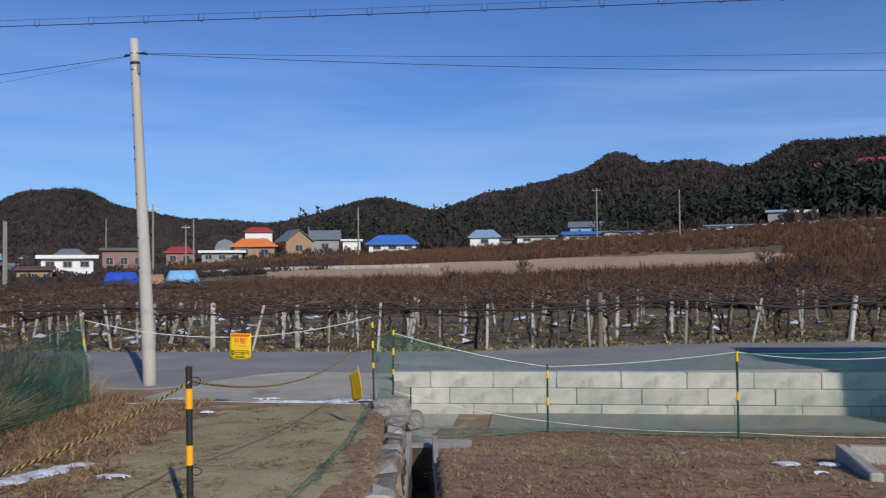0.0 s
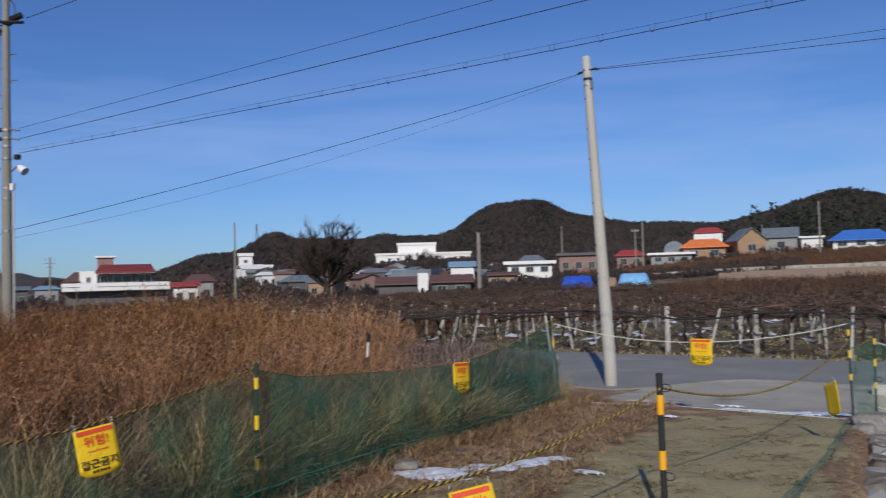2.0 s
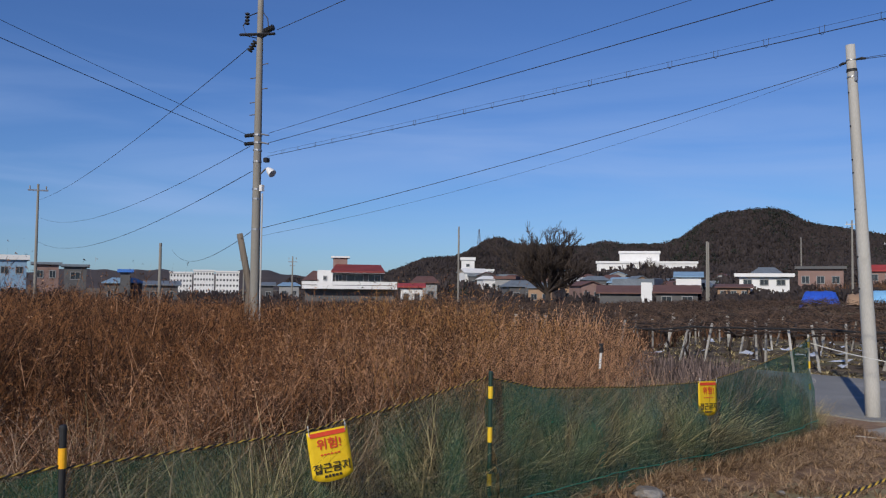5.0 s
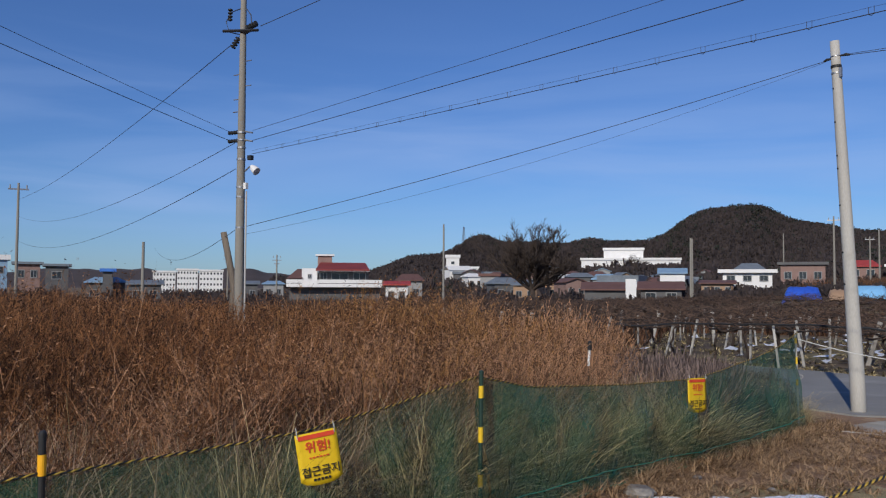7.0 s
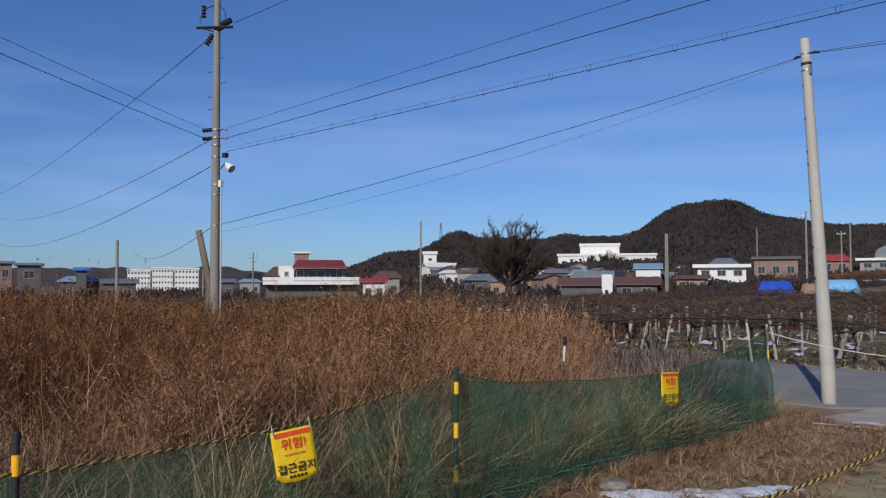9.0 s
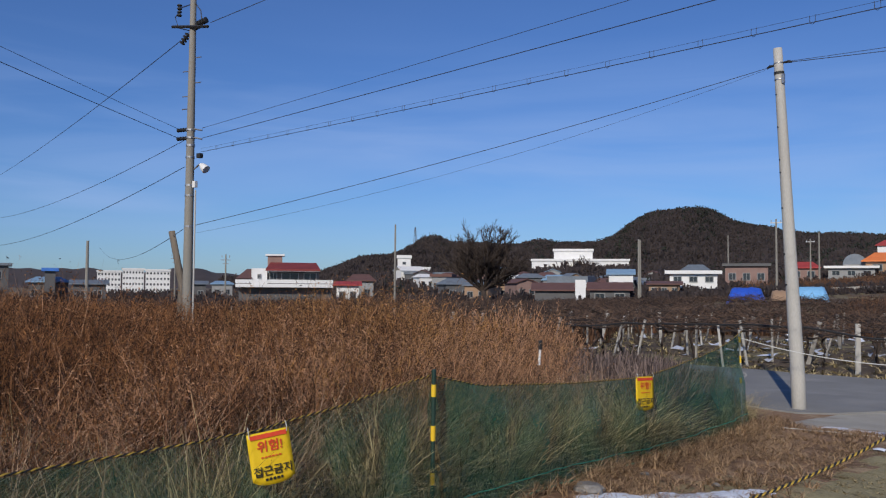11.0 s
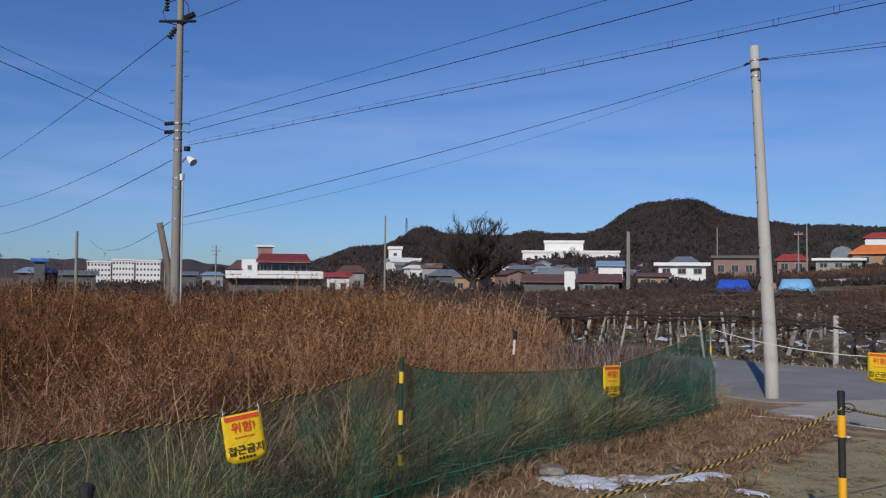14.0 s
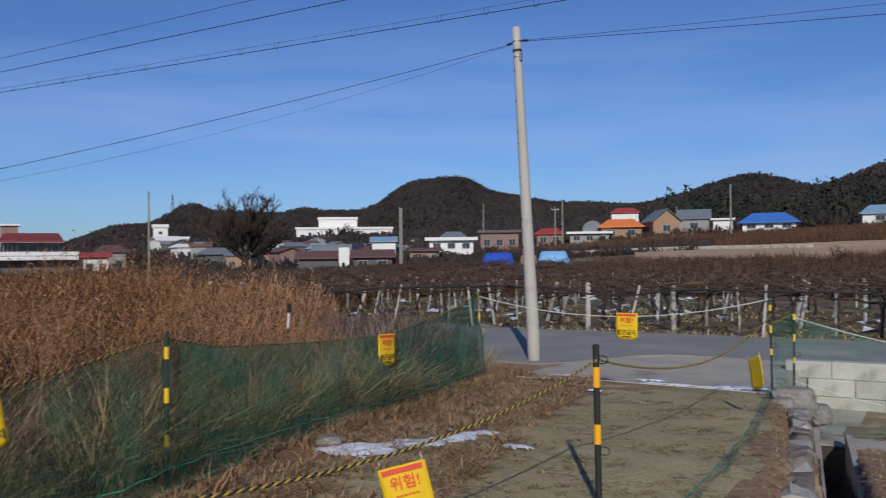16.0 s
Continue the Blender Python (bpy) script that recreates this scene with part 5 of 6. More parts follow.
house(-4.8, -5.9, 168, 2.1, 2.5, "gable", M_trellis, M_rgrey, "small pale hut with gabled roof", wins=0)
house(-8.0, -10.0, 190, 2.35, 2.6, "side", M_pink, M_rred, "low red-roofed farm shed", wins=0)
house(-11.3, -14.3, 185, 2.55, 2.95, "side", M_white, M_rlblue, "long shed with pale blue roof", wins=0)
house(-15.2, -16.2, 200, 3.6, 3.75, "flat", M_grey, M_rlblue, "pale grey container shed by the woods", wins=0)
house(-16.3, -18.0, 205, 3.5, 3.7, "flat", M_white, M_white, "white greenhouse shed by the woods", wins=0)
house(-17.0, -19.3, 352, 6.15, 6.65, "hip", M_white, M_rred, "white house with red roof high in the pines", wins=3, over=0.9, base=5.6)
house(-20.0, -22.8, 352, 6.25, 6.8, "hip", M_white, M_rred, "white house with red roof high on the hill", wins=3, over=0.9, base=5.7)


def tarp(az0, az1, r, el0, el1, material, label, seed, peak=0.5):
    """A crumpled tarpaulin thrown over a heap."""
    az = (az0 + az1) / 2
    x, y = polar(az, r)
    z = gz(x, y)
    w, h = r * radians(abs(az0 - az1)), height_at(el1, r) - z
    g, n = Geo(), 14
    def spot(i, j):
        u, v = i / n - 0.5, j / n
        top = h * min(1.0, (0.5 - abs(u)) * 5 + 0.25) * math.sin(math.pi * min(0.97, 0.06 + v)) ** 0.6
        return (u * w, v * 4.5, max(0.0, top + 0.14 * noise.noise(Vector((u * 9, v * 7, seed)))))
    g.v = [spot(i, j) for i in range(n + 1) for j in range(n + 1)]
    g.f = [(i * (n + 1) + j, (i + 1) * (n + 1) + j, (i + 1) * (n + 1) + j + 1, i * (n + 1) + j + 1) for i in range(n) for j in range(n)]
    ob = solo("tarpaulin", g, material, label, "tarpaulin", smooth=True)
    ob.matrix_world = pose(x, y, z, 0, 0, az)


tarp(28.4, 25.9, 92, -0.5, 0.22, M_tarp, "bright blue tarpaulin over a heap", 3)
tarp(24.6, 22.2, 90, -0.6, 0.30, M_tarp2, "pale blue tarpaulin over a heap", 6)
tarp(25.8, 24.4, 91, -0.6, 0.05, M_brick, "faded orange-brown tarpaulin over a heap", 9)

# the building behind the camera that shades the road's end
yard = thing("yard_building", 20.3, 4.5, gz(19, 4.5) - 0.3, "plain pale building beside the yard", "house")
g = Geo()
g.box((0, 0, 4.8), (12, 3, 9.6))
part("wall", g, M_white, yard)
g = Geo()
g.box((0, 0, 9.7), (12.1, 3.1, 0.2))
part("roof", g, M_rgrey, yard)

# long pale retaining wall and track below the houses
g = Geo()
for i in range(40):
    a0, a1 = 27 - i * 0.5, 26.5 - i * 0.5
    r = 118 - i * 0.35
    (x0, y0), (x1, y1) = polar(a0, r), polar(a1, r)
    z0, z1 = gz(x0, y0), gz(x1, y1)
    g.quad((x0, y0, z0 - 0.2), (x1, y1, z1 - 0.2), (x1, y1, z1 + 0.65), (x0, y0, z0 + 0.65))
    g.quad((x0, y0, z0 + 0.65), (x1, y1, z1 + 0.65), (x1 - 0.3, y1 + 1.2, z1 + 0.66), (x0 - 0.3, y0 + 1.2, z0 + 0.66))
solo("track_wall", g, M_concrete, "long pale concrete bank wall below the houses", "wall", kind="structure")

# ---- vineyard across the road ----
def twigs(seed, count, size, width):
    """Thin three-sided canes spreading over a flat trellis."""
    rnd, g = random.Random(seed), Geo()
    for _ in range(count):
        a = rnd.uniform(0, 6.283)
        p = Vector((rnd.uniform(-size, size), rnd.uniform(-size * 0.8, size * 0.8), rnd.uniform(-0.10, 0.16)))
        pts = [p]
        d = Vector((math.cos(a), math.sin(a), rnd.uniform(-0.35, 0.55)))
        for _ in range(3):
            d = (d + Vector((rnd.uniform(-0.5, 0.5), rnd.uniform(-0.5, 0.5), rnd.uniform(-0.45, 0.45)))).normalized()
            pts.append(pts[-1] + d * rnd.uniform(0.10, 0.26))
        g.tube(pts, [width, width * 0.8, width * 0.6, width * 0.3], 3, False)
    return g


def vine_trunk(seed):
    rnd, g = random.Random(seed), Geo()
    p, pts, rad = Vector((0, 0, -0.15)), [], []
    for i in range(8):
        pts.append(p.copy())
        rad.append(0.065 - 0.004 * i)
        p += Vector((rnd.uniform(-0.10, 0.10), rnd.uniform(-0.10, 0.10), 0.2))
    g.tube(pts, rad, 7)
    for k in range(4):
        a, q = k * 1.57 + rnd.uniform(-0.4, 0.4), pts[-1] - Vector((0, 0, rnd.uniform(0, 0.25)))
        arm, ar = [q], [0.045]
        for i in range(6):
            q = q + Vector((0.24 * math.cos(a), 0.24 * math.sin(a), rnd.uniform(-0.03, 0.10) * (1.6 - i * 0.3)))
            a += rnd.uniform(-0.4, 0.4)
            arm.append(q)
            ar.append(0.040 - 0.005 * i)
        g.tube(arm, ar, 6)
    return g


TRUNKS = [vine_trunk(s).mesh("trunk", M_bark, True) for s in range(6)]
CANES = [twigs(s, 95, 1.25, 0.013).mesh("cane_tangle", M_cane) for s in range(6)]
rnd = random.Random(21)
rows_y = [24.6, 27.2, 29.9, 32.6, 35.4, 38.4]
for k, row in enumerate(rows_y):
    x = -46.0 + rnd.uniform(0, 2)
    while x < 19:
        vx, vy = x + rnd.uniform(-0.3, 0.3), row + 0.07 * max(0, x) + rnd.uniform(-0.25, 0.25)
        s = rnd.uniform(0.92, 1.12)
        v = thing("grape_vine", vx, vy, gz(vx, vy), "gnarled leafless grape vine on a trellis", "vine", "grape vines", yaw=rnd.uniform(0, 360))
        part("trunk", rnd.choice(TRUNKS), None, v)
        part("cane_tangle", rnd.choice(CANES), None, v).matrix_basis = pose(0, 0, 1.36)
        v.scale = (s, s, s)
        x += rnd.uniform(1.9, 2.7)

post_meshes = [chamfered("shaft", (0.085, 0.085, 1.75), 0.012, M_trellis, 0.004, s) for s in range(3)]
for row in (23.55, 25.9, 28.5, 31.3, 34.2, 37.4, 41.0):
    x = -44.0 + rnd.uniform(0, 2)
    while x < 19:
        vx, vy = x + rnd.uniform(-0.4, 0.4), row + 0.07 * max(0, x)
        wide = rnd.random() < 0.3
        p = thing("trellis_post", vx, vy, gz(vx, vy), "leaning pale concrete trellis post" if wide else "pale trellis post in the vineyard", "post", "trellis posts")
        p.matrix_world = pose(vx, vy, gz(vx, vy), rnd.gauss(0, 3), rnd.choice((0, 0, 12, -4, 14)) + rnd.gauss(0, 2), rnd.uniform(0, 90))
        ob = part("shaft", rnd.choice(post_meshes), None, p)
        ob.matrix_basis = pose(0, 0, 0.70) @ Matrix.Diagonal((1.7 if wide else 0.85, 1.0 if wide else 0.8, rnd.uniform(0.82, 1.0), 1))
        x += rnd.uniform(1.7, 4.0)
red = thing("red_stake", 1.75, 24.0, gz(1.75, 24.0), "thin red-painted iron stake", "stake")
g = Geo()
g.tube([(0, 0, -0.2), (0.01, 0, 1.45)], 0.025, 8)
part("shaft", g, M_rbrown, red)
stump = thing("timber_post", 2.95, 23.9, gz(2.95, 23.9), "weathered timber trellis post", "post")
g = Geo()
g.tube([(0, 0, -0.2), (0, 0, 1.72)], [0.085, 0.075], 9)
part("shaft", g, M_wood, stump)

# black irrigation hose sagging along the front, and trellis wires
hose = []
for i in range(140):
    x = -42 + i * 0.44
    z = gz(x, 23.3 + 0.07 * max(0, x)) + 1.24 + 0.34 * noise.noise(Vector((x * 0.30, 2.2, 0))) + 0.05 * noise.noise(Vector((x * 1.1, 4.2, 0)))
    hose.append((x, 23.3 + 0.07 * max(0, x), z))
plain_line("irrigation_hose", hose, 0.030, M_black, "black irrigation hose sagging along the trellis", "hose", "")
for row in (23.6, 26, 28.6, 31.4):
    for h in (1.36, 1.22):
        plain_line("trellis_wire", [(x, row + 0.07 * max(0, x), gz(x, row) + h + 0.03 * math.sin(x)) for x in np.arange(-44, 19, 1.5)], 0.006, M_wire, "thin steel trellis wire over the vines", "wire", "trellis wires")
guard = thing("ground_rope", -16, 14.9, 0.2, "thin pale rope strung low beside the road", "rope")
g = Geo()
g.tube([(-6 + i * 0.8, 0.0, 0.75 + 0.05 * math.sin(i) - 0.02 * i) for i in range(13)], 0.008, 5)
part("line", g, M_rope, guard)

# far canopy of vines and brush beyond
rnd = random.Random(33)
fine = [(lambda g: (g.v, g.f))(twigs(s + 40, 26, 1.0, 0.016)) for s in range(5)]
rows = []
for _ in range(900):
    x, y = rnd.uniform(-75, 32), rnd.uniform(40, 74)
    rows.append((x, y, gz(x, y) + 1.25 + rnd.uniform(-0.1, 0.15), rnd.uniform(0, 6.28), rnd.uniform(0.9, 1.5), rnd.uniform(0.8, 1.3), 0, 0))
tagged(new("vineyard_canopy", scatter("vineyard_canopy", fine, rows, M_cane)), "tangle of leafless vines over far trellises", "vines", kind="stuff")


def wispy(seed, blades, spread, narrow):
    """A brush clump of many thin upright twigs, one unit high."""
    rnd = random.Random(seed)
    v, f = [], []
    for _ in range(blades):
        a, r, h = rnd.uniform(0, 6.283), spread * math.sqrt(rnd.random()), rnd.uniform(0.5, 1.0)
        x, y, t, k = r * math.cos(a) * 0.5, r * math.sin(a) * 0.5, rnd.uniform(0, 3.14), len(v)
        dx, dy = narrow * math.cos(t), narrow * math.sin(t)
        ox, oy = r * math.cos(a) * 1.1 + rnd.uniform(-0.1, 0.1), r * math.sin(a) * 1.1 + rnd.uniform(-0.1, 0.1)
        v += [(x - dx, y - dy, 0), (x + dx, y + dy, 0), (ox, oy, h)]
        f.append((k, k + 1, k + 2))
    return v, f


BRUSH = [wispy(s, 26, 0.5, 0.028) for s in range(6)]
rows = []
for _ in range(5600):
    az = rnd.uniform(-30, 42)
    r = rnd.uniform(50, 82)
    if az > 21 and r > 66:
        continue
    x, y = polar(az, r)
    h = rnd.uniform(0.9, 1.9) * (0.75 if az > 21 else 1.0)
    rows.append((x, y, gz(x, y), rnd.uniform(0, 6.28), h * 1.3, h, 0, 0))
for _ in range(9000):
    az = rnd.uniform(-32, 30)
    r = rnd.uniform(112, 190 if az < 0 else 150)
    x, y = polar(az, r)
    h = rnd.uniform(0.4, 1.1)
    rows.append((x, y, gz(x, y), rnd.uniform(0, 6.28), h * 1.5, h, 0, 0))
for _ in range(2600):
    az = rnd.uniform(36, 80)
    r = rnd.uniform(38, 120)
    x, y = polar(az, r)
    h = rnd.uniform(0.6, 1.5)
    rows.append((x, y, gz(x, y), rnd.uniform(0, 6.28), h * 1.4, h, 0, 0))
for _ in range(1500):
    x, y = polar(rnd.uniform(-34, -16.2), rnd.uniform(80, 114))
    h = rnd.uniform(0.5, 1.2)
    rows.append((x, y, gz(x, y), rnd.uniform(0, 6.28), h * 1.5, h, 0, 0))
tagged(new("field_brush", scatter("field_brush", BRUSH, rows, M_brush)), "rust-brown winter brush covering the slope", "brush", kind="stuff")


# scraps of pale sheeting and old snow between the vine rows
rnd = random.Random(57)
scrap = [([(-0.5, -0.3, 0), (0.1, -0.45, 0.12), (0.55, -0.1, 0), (0.35, 0.35, 0.1), (-0.3, 0.4, 0.02)], [(0, 1, 2), (0, 2, 3), (0, 3, 4)]), ([(-0.6, -0.1, 0), (0.2, -0.3, 0.05), (0.5, 0.2, 0.15), (-0.2, 0.3, 0.05)], [(0, 1, 2), (0, 2, 3)])]
rows = []
for _ in range(110):
    x, y = rnd.choice((rnd.uniform(-40, 15), rnd.gauss(-16, 5))), rnd.uniform(28, 46)
    rows.append((x, y, gz(x, y) + 0.03, rnd.uniform(0, 6.28), rnd.uniform(0.3, 0.9), rnd.uniform(0.5, 1.5), 0, 0))
for _ in range(70):
    x, y = polar(rnd.uniform(-22, -2), rnd.uniform(150, 162))
    rows.append((x, y, gz(x, y) + 0.3, rnd.uniform(0, 6.28), rnd.uniform(0.6, 1.6), rnd.uniform(2, 4), 0, 0))
tagged(new("pale_scraps", scatter("pale_scraps", scrap, rows, M_snow)), "pale scraps of sheeting and snow between rows", "scraps", kind="stuff")


# thickets and hedges in front of the houses
rnd = random.Random(64)
bare, rust = [], []
for az, r, w, eave in HEDGES:
    for _ in range(int(w * 2.4) + 4):
        a = az + math.degrees(rnd.uniform(-0.75, 0.75) * w / r)
        x, y = polar(a, r - rnd.uniform(1.0, 7.0))
        h = min(3.4 if r < 300 else 9.0, max(0.7, eave * rnd.uniform(0.25, 0.72)))
        (bare if rnd.random() < 0.6 else rust).append((x, y, gz(x, y) - 0.2, rnd.uniform(0, 6.28), h * 1.4, h, 0, 0))
for _ in range(1500):
    a = rnd.uniform(32, 80)
    r = rnd.uniform(70, 105) if a > 52 else rnd.uniform(240, 330)
    x, y = polar(a, r)
    h = rnd.uniform(0.8, 1.9) if a > 52 else rnd.uniform(2.0, 5.0)
    bare.append((x, y, gz(x, y) - 0.2, rnd.uniform(0, 6.28), h * 1.3, h, 0, 0))
firs = []
for _ in range(170):
    a = rnd.choice((rnd.uniform(-8, 25), rnd.uniform(25, 51)))
    r = rnd.uniform(182, 235) if a < 25 else rnd.uniform(170, 330)
    x, y = polar(a, r)
    h = rnd.uniform(2.0, 5.0)
    firs.append((x, y, gz(x, y) - 0.2, rnd.uniform(0, 6.28), h * 1.1, h, 0, 0))
tagged(new("village_evergreens", scatter("village_evergreens", PINES, firs, M_pine)), "dark evergreen shrubs and pines among houses", "trees", kind="stuff")
tagged(new("village_hedges", scatter("village_hedges", TUFTS, bare, M_woods)), "leafless grey-brown hedges in front of houses", "hedges", kind="stuff")
tagged(new("village_scrub", scatter("village_scrub", BRUSH, rust, M_brush)), "rust-brown scrub in front of houses", "brush", kind="stuff")

# ---- single bare trees ----
def bare_tree(x, y, height, spread, label, seed, depth=6, forks=3):
    """Trunk with limbs that fork again and again into twigs."""
    root = thing("bare_tree", x, y, gz(x, y), label, "tree", "bare trees")
    rnd, trunk, crown = random.Random(seed), Geo(), Geo()
    def grow(p, d, length, r, level):
        pts, q = [p], p
        for _ in range(3):
            d = (d + Vector((rnd.uniform(-0.22, 0.22), rnd.uniform(-0.22, 0.22), rnd.uniform(-0.05, 0.15)))).normalized()
            q = q + d * length / 3
            pts.append(q)
        (trunk if level < 2 else crown).tube(pts, [r, r * 0.9, r * 0.8, r * 0.68], 7 if level < 2 else 3, False)
        if level >= depth:
            return
        for _ in range(forks if level < 4 else 4):
            a, tilt = rnd.uniform(0, 6.283), rnd.uniform(0.35, 0.85)
            side = Vector((math.cos(a) * spread, math.sin(a) * spread, rnd.uniform(0.0, 0.5)))
            grow(q if rnd.random() < 0.7 else pts[2], (d * (1 - tilt * 0.5) + side * tilt).normalized(), length * rnd.uniform(0.66, 0.84), max(r * 0.60, height * 0.0026), level + 1)
    grow(Vector((0, 0, -0.3)), Vector((0, 0, 1)), height * 0.27, height * 0.030, 0)
    part("trunk", trunk, M_bark, root, smooth=True)
    part("crown", crown, M_bark, root, "fine leafless twigs")


def spreading_tree(x, y, height, half, label, seed):
    """A short trunk, limbs fanning into a broad dome, and four orders of finer twigs."""
    root = thing("bare_tree", x, y, gz(x, y), label, "tree", "bare trees")
    rnd, trunk, crown = random.Random(seed), Geo(), Geo()
    def grow(p, d, length, r, level):
        pts, q = [p], p
        for _ in range(3):
            d = (d + Vector((rnd.uniform(-0.2, 0.2), rnd.uniform(-0.2, 0.2), rnd.uniform(-0.06, 0.14)))).normalized()
            q = q + d * length / 3
            pts.append(q)
        (trunk if level < 1 else crown).tube(pts, [r, r * 0.85, r * 0.7, r * 0.5], 7 if level < 1 else 3, False)
        if level == 4:
            return
        for k in range((6, 6, 5, 4)[level]):
            i = rnd.choice((1, 2, 2, 3))
            side = Vector((rnd.uniform(-1, 1), rnd.uniform(-1, 1), rnd.uniform(-0.3, 0.8)))
            grow(pts[i - 1].lerp(pts[i], rnd.random()), (d * 0.75 + side * 0.65).normalized(), length * rnd.uniform(0.45, 0.68), max(r * 0.5, 0.030), level + 1)
    fork = Vector((0, 0, height * 0.24))
    trunk.tube([(0, 0, -0.4), (0.1, 0, height * 0.12), tuple(fork)], [height * 0.04, height * 0.032, height * 0.03], 9)
    for k in range(11):
        a, up = k * 0.571 + rnd.uniform(-0.25, 0.25), rnd.uniform(0.22, 1.35)
        d = Vector((math.cos(a) * math.cos(up) * half / height * 2.3, math.sin(a) * math.cos(up) * half / height * 2.3, math.sin(up)))
        grow(fork - Vector((0, 0, rnd.uniform(0, height * 0.06))), d.normalized(), height * 0.47 * (0.85 + 0.3 * rnd.random()), height * 0.017, 0)
    part("trunk", trunk, M_bark, root, smooth=True)
    part("crown", crown, M_bark, root, "fine leafless twigs")


tx, ty = polar(44.3, 125)
spreading_tree(tx, ty, 13.2, 7.2, "large spreading leafless tree among the houses", 4)
for az, r, h, s in ((-16.3, 48, 4.2, 8), (-17.8, 52, 4.6, 9), (0.5, 82, 3.6, 10), (37.2, 330, 11, 12), (5.5, 70, 3.0, 14)):
    x, y = polar(az, r)
    bare_tree(x, y, h, 1.0, "small leafless tree in the field", s, 5)


# ---- dry weeds, grass and straw ----
def weed(seed, shoots, fork, seeds, width):
    """One dry bushy stalk, a metre high: a bowed stem, side shoots that fork, small seed heads."""
    rnd = random.Random(seed)
    v, f = [], []
    def sliver(p, q, w):
        side = (q - p).cross(Vector((rnd.uniform(-1, 1), rnd.uniform(-1, 1), 0.2))).normalized() * w
        k = len(v)
        v.extend([tuple(p - side), tuple(p + side), tuple(q)])
        f.append((k, k + 1, k + 2))
    bow = Vector((rnd.uniform(-0.16, 0.16), rnd.uniform(-0.16, 0.16), 0))
    stem = [bow * (i / 3) ** 2 + Vector((rnd.uniform(-0.02, 0.02), rnd.uniform(-0.02, 0.02), 0.31 * i)) for i in range(4)]
    for a, b in zip(stem[:-1], stem[1:]):
        sliver(a, b + (b - a) * 0.35, width * 1.2)
    for _ in range(shoots):
        h = rnd.uniform(0.12, 0.98)
        i = min(int(h * 3), 2)
        q = stem[i].lerp(stem[i + 1], h * 3 - i)
        a, l = rnd.uniform(0, 6.283), rnd.uniform(0.10, 0.34) * (1.25 - 0.75 * h)
        e = q + Vector((math.cos(a) * l * 0.8, math.sin(a) * l * 0.8, l * rnd.uniform(0.6, 2.1)))
        sliver(q, e, width * 0.75)
        for _ in range(fork):
            o = q.lerp(e, rnd.uniform(0.3, 0.9))
            sliver(o, o + Vector((rnd.uniform(-0.09, 0.09), rnd.uniform(-0.09, 0.09), rnd.uniform(0.0, 0.12))), width * 0.6)
        for _ in range(seeds):
            o = q.lerp(e, rnd.uniform(0.4, 1.1))
            sliver(o, o + Vector((rnd.uniform(-0.022, 0.022), rnd.uniform(-0.022, 0.022), rnd.uniform(-0.012, 0.026))), width * 1.7)
    return v, f


def grass(seed, blades, bend, width):
    """A tuft of arching blades, one unit high."""
    rnd = random.Random(seed)
    v, f = [], []
    for _ in range(blades):
        a, h, b = rnd.uniform(0, 6.283), rnd.uniform(0.5, 1.0), rnd.uniform(0.2, 1.0) * bend
        dx, dy, w = math.cos(a), math.sin(a), width * rnd.uniform(0.6, 1.2)
        ox, oy, k = rnd.uniform(-0.12, 0.12), rnd.uniform(-0.12, 0.12), len(v)
        for s in (0.0, 0.45, 0.8, 1.0):
            out, up, ww = b * s * s, h * (s - 0.35 * b * s * s), w * (1 - s) + width * 0.15
            v += [(ox + dx * out - dy * ww, oy + dy * out + dx * ww, up), (ox + dx * out + dy * ww, oy + dy * out - dx * ww, up)]
        f += [(k + i, k + i + 1, k + i + 3, k + i + 2) for i in (0, 2, 4)]
    return v, f


def net_x(y):
    return P1[0] + (y - P1[1]) * (PE[0] - P1[0]) / (PE[1] - P1[1])


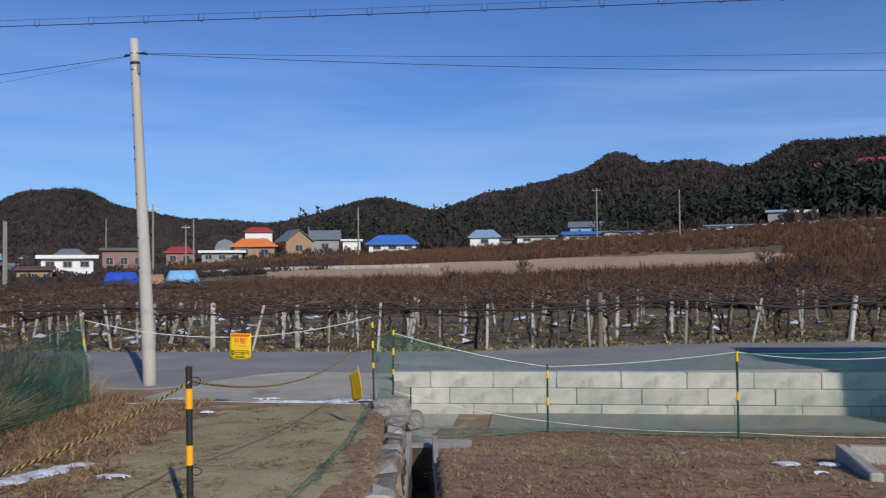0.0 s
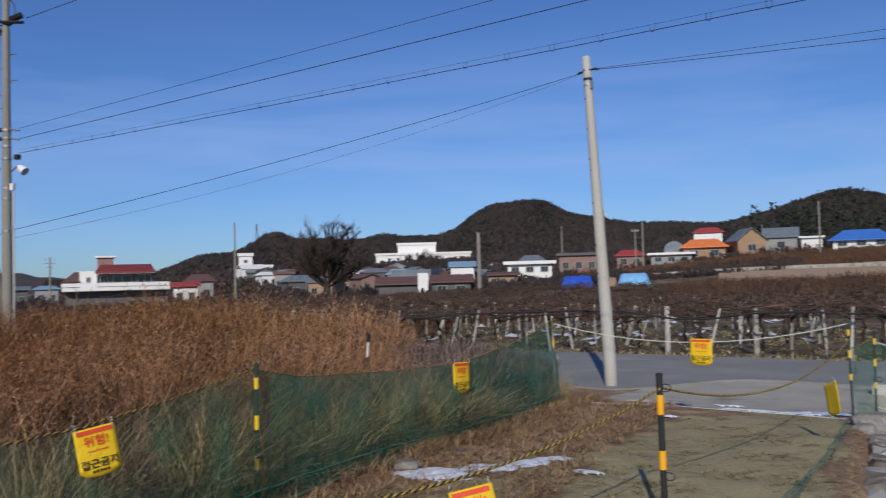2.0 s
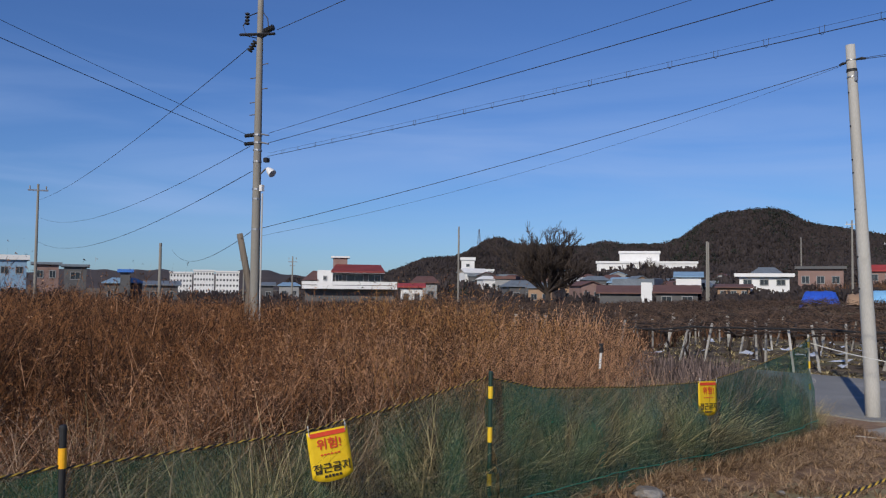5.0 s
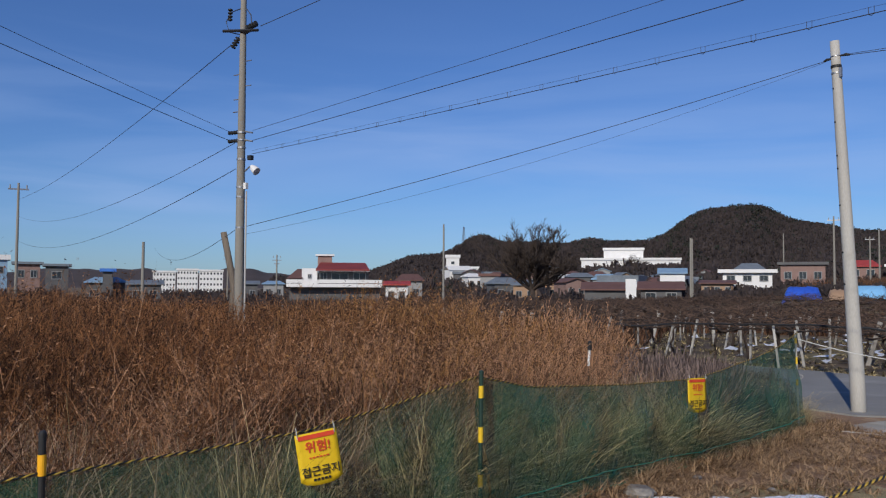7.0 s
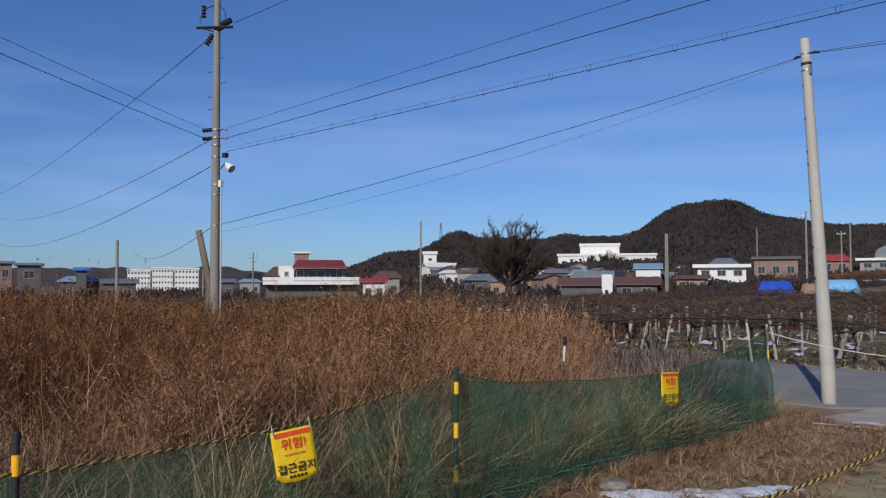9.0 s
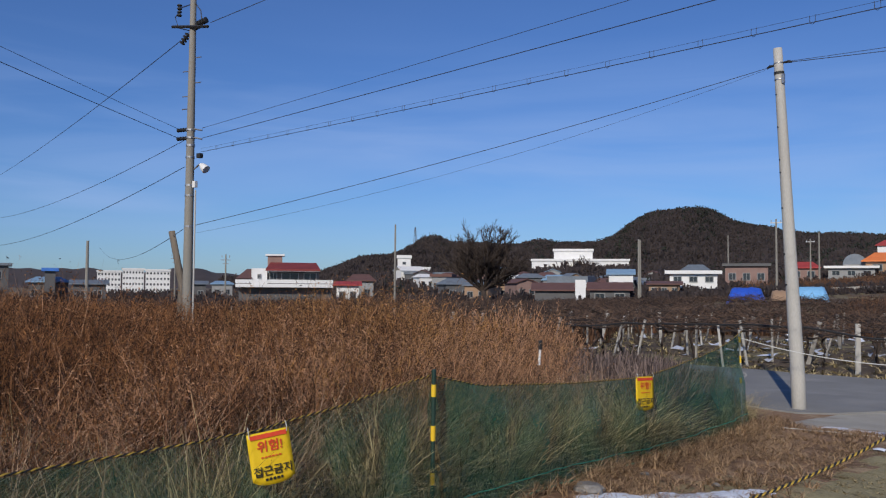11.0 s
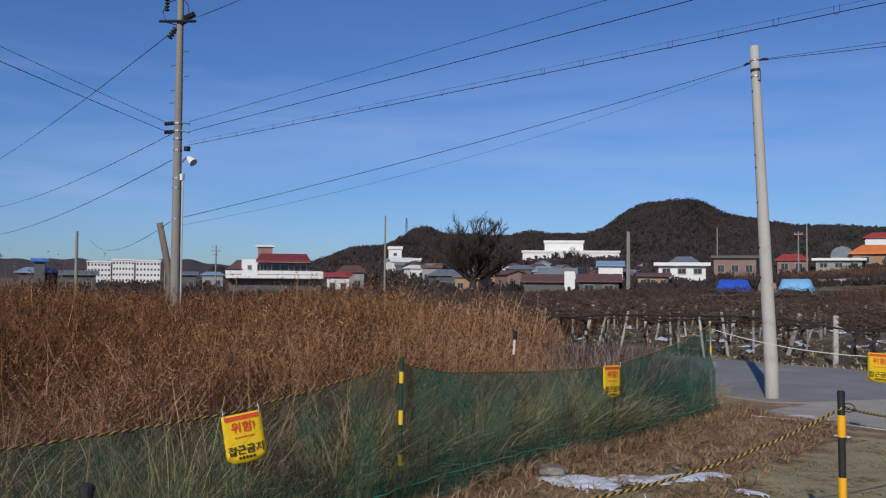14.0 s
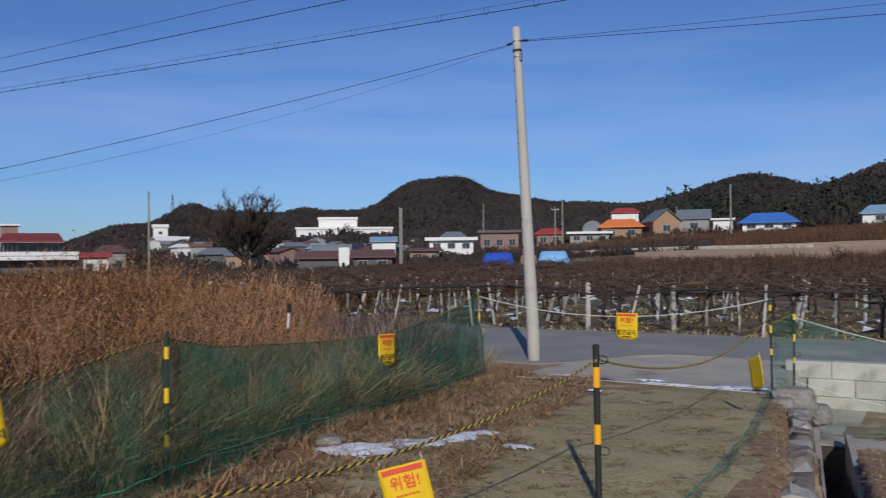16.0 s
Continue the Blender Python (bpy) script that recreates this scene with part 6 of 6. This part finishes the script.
rnd = random.Random(91)
WEEDS_NEAR = [weed(s, 11, 2, 2, 0.0023) for s in range(14)]
WEEDS_FAR = [weed(s + 20, 8, 1, 1, 0.0056) for s in range(10)]
TONES = (M_reed, M_reedgold, M_reedtan)
beds = {(tone, close): [] for tone in range(3) for close in (True, False)}
count = 0
while count < 31000:
    az, r = rnd.uniform(24, 90), 4.2 + 29.8 * rnd.random() ** 1.3
    x, y = polar(az, r)
    edge = net_x(y) - 1.0 + 0.5 * noise.noise(Vector((y * 0.7, 3, 0)))
    if x > edge or y > 14.2 + 0.6 * noise.noise(Vector((x * 0.5, 0, 7))):
        continue
    patch = noise.noise(Vector((x * 0.30, y * 0.30, 5))) + 0.6 * noise.noise(Vector((x * 0.9, y * 0.9, 8)))
    tall = float(smooth01(36.0, 41.5, az + 1.8 * noise.noise(Vector((r * 0.3, 0, 2)))))
    if rnd.random() > 0.40 + 0.60 * tall:
        continue
    if patch < -0.25 and rnd.random() < 0.7:
        continue
    h = (0.70 + 0.78 * tall) * (1.0 + 0.30 * patch) * (rnd.uniform(0.50, 1.0) if rnd.random() < 0.97 else rnd.uniform(1.0, 1.10))
    h *= 0.66 + 0.34 * float(smooth01(0.0, 2.6, edge - x))
    lean = 0.10 if patch > -0.1 else 0.24
    hue = az + 7 * noise.noise(Vector((x * 0.35, y * 0.35, 12))) + rnd.gauss(0, 3.5)
    tone = 2 if hue < 46.5 or rnd.random() < (0.55 if edge - x < 1.8 and y > 1.2 else 0.08) else 1 if hue < 57 and rnd.random() < 0.75 else 0
    beds[tone, r < 13].append((x, y, gz(x, y) - 0.03, rnd.uniform(0, 6.28), 1.0 + 0.3 * h, h, rnd.gauss(0.05, lean), rnd.gauss(0.02, lean)))
    count += 1
WORDS = ("tall rust-brown dry weeds in dense clumps", "tall golden-brown dry weeds in dense clumps", "tall pale tan dry weeds in loose clumps")
for (tone, close), rows in beds.items():
    tagged(new("weed_field", scatter("weed_field", WEEDS_NEAR if close else WEEDS_FAR, rows, TONES[tone])), WORDS[tone], "weeds", kind="stuff")

# low brambles between the weeds and the road
BRAMBLE = [twiggy(s + 90, 40, 0.62, 0.006) for s in range(6)]
rows = []
while len(rows) < 2400:
    x, y = -5.2 - 13 * rnd.random(), 8.6 + 6.2 * rnd.random()
    az = math.degrees(math.atan2(EYE[0] - x, y - EYE[1]))
    if az < 28.9 or az > 41 or x > net_x(y) - 0.45:
        continue
    h = rnd.uniform(0.6, 1.05) * (0.85 + 0.15 * float(smooth01(30, 34, az))) * (1.0 + 0.35 * noise.noise(Vector((x, y, 3))))
    rows.append((x, y, gz(x, y) - 0.05, rnd.uniform(0, 6.28), 0.45 + 0.5 * float(smooth01(29.5, 33, az)), h, rnd.gauss(0.0, 0.12), rnd.gauss(0.0, 0.12)))
tagged(new("brambles", scatter("brambles", BRAMBLE, rows, M_bramble)), "low grey-purple leafless brambles beside the net", "brambles", kind="stuff")

# bleached stalks bent over along the front of the weeds
STALKS = [grass(s + 120, 6, 1.15, 0.0042) for s in range(8)]
rows = []
while len(rows) < 4300:
    y = rnd.uniform(-1.5, 9.5)
    x = net_x(y) - 0.75 - 2.6 * rnd.random() ** 1.3
    if noise.noise(Vector((x * 1.2, y * 1.2, 21))) < -0.05 and rnd.random() < 0.75:
        continue
    h = rnd.uniform(0.65, 1.2)
    rows.append((x, y, gz(x, y) - 0.02, rnd.uniform(0, 6.28), h * 1.1, h, rnd.gauss(0, 0.2), rnd.gauss(0, 0.2)))
tagged(new("fallen_stalks", scatter("fallen_stalks", STALKS, rows, M_fallen)), "bleached dry stalks bent over before the weeds", "weeds", kind="stuff")

# pale stake with a dark cap at the weeds' edge
kx, ky = polar(40.9, 10.4)
stake = thing("marker_stake", kx, ky, gz(kx, ky), "thin white stake with a dark cap among weeds", "stake")
g = Geo()
g.tube([(0, 0, -0.2), (0.0, 0, 1.36 - gz(kx, ky))], 0.007, 6)
part("rod", g, M_black, stake)
g = Geo()
g.tube([(0, 0, 1.36 - gz(kx, ky)), (0.02, 0, 1.56 - gz(kx, ky))], 0.016, 8)
part("sleeve", g, M_white, stake)
g = Geo()
g.tube([(0.02, 0, 1.55 - gz(kx, ky)), (0.024, 0, 1.66 - gz(kx, ky))], 0.026, 8)
part("cap", g, M_black, stake)

GRASS = [grass(s, 9, 1.15, 0.0050) for s in range(8)]
rows = []
while len(rows) < 7000:
    y = rnd.uniform(-5.0, 12.5)
    x = net_x(y) - 0.12 - 2.3 * rnd.random() ** 1.2
    clump = noise.noise(Vector((x * 1.6, y * 1.3, 1)))
    if clump < -0.12 and rnd.random() < 0.8:
        continue
    h = rnd.uniform(0.45, 0.95) * (0.85 + 0.6 * clump)
    if y > 8:
        h *= 0.80
    if y < 1.0 and rnd.random() < 0.75:
        continue
    rows.append((x, y, gz(x, y) - 0.02, rnd.uniform(0, 6.28), h * (1.1 if y > 2.5 else 0.75), h, rnd.gauss(0, 0.25), rnd.gauss(0, 0.25)))
tagged(new("tall_grass", scatter("tall_grass", GRASS, rows, M_reedlow)), "tall pale yellow-green dry grass behind the net", "grass", kind="stuff")

LITTER = [grass(s + 30, 7, 1.5, 0.030) for s in range(8)]
rows = []
while len(rows) < 3600:
    y = rnd.uniform(1.5, 12.6)
    x = net_x(y) + 0.05 + 1.7 * rnd.random() ** 1.5
    if noise.noise(Vector((x * 1.5, y * 1.5, 9))) < -0.15 and rnd.random() < 0.7:
        continue
    h = rnd.uniform(0.05, 0.16) * (1.8 if x < net_x(y) + 0.35 else 1)
    rows.append((x, y, gz(x, y) - 0.01, rnd.uniform(0, 6.28), rnd.uniform(0.10, 0.26), h, rnd.gauss(0, 0.3), rnd.gauss(0, 0.3)))
tagged(new("straw_litter", scatter("straw_litter", LITTER, rows, M_straw)), "dry straw and litter strewn over bare soil", "straw", kind="stuff")

rows = []
while len(rows) < 8000:
    x, y = rnd.uniform(-0.1, 9.0), 2.5 + 10.2 * rnd.random()
    if abs(x - kerb_x(y) - 0.47) < 0.24 and y > 5.8:
        continue
    rows.append((x, y, gz(x, y) - 0.006, rnd.uniform(0, 6.28), rnd.uniform(0.09, 0.2), rnd.uniform(0.02, 0.06), rnd.gauss(0, 0.5), rnd.gauss(0, 0.5)))
tagged(new("dead_grass_litter", scatter("dead_grass_litter", LITTER, rows, M_straw)), "matted dead grass over the yard", "grass", kind="stuff")

TURF = [grass(s + 60, 8, 1.1, 0.055) for s in range(8)]
rows = []
while len(rows) < 9500:
    if rnd.random() < 0.6:
        x, y = rnd.uniform(-0.1, 9.0), 2.5 + 10.4 * rnd.random()
        if abs(x - kerb_x(y) - 0.47) < 0.22 and y > 5.8:
            continue
        h = rnd.uniform(0.02, 0.085)
    else:
        y = rnd.uniform(3.0, 12.3)
        x = rnd.uniform(net_x(y) + 1.2, kerb_x(y))
        h = rnd.uniform(0.012, 0.035)
    if not -4 < x < 9:
        continue
    rows.append((x, y, gz(x, y) - 0.008, rnd.uniform(0, 6.28), rnd.uniform(0.06, 0.14), h, rnd.gauss(0, 0.4), rnd.gauss(0, 0.4)))
tagged(new("short_grass", scatter("short_grass", TURF, rows, M_turf)), "short dormant brown lawn grass", "grass", kind="stuff")

rows = []
while len(rows) < 1500:
    x, y = rnd.uniform(-40, 18), ROAD_FAR + 0.35 + 1.3 * rnd.random()
    rows.append((x, y + 0.07 * max(0, x), gz(x, y) - 0.02, rnd.uniform(0, 6.28), rnd.uniform(0.2, 0.45), rnd.uniform(0.08, 0.3), 0, 0))
while len(rows) < 4600:
    x, y = rnd.uniform(-45, 20), ROAD_FAR + 1.0 + 17 * rnd.random()
    rows.append((x, y + 0.07 * max(0, x), gz(x, y) - 0.02, rnd.uniform(0, 6.28), rnd.uniform(0.3, 0.7), rnd.uniform(0.05, 0.25), 0, 0))
tagged(new("verge_grass", scatter("verge_grass", TURF, rows, M_reedlow)), "dry verge grass under the vines", "grass", kind="stuff")
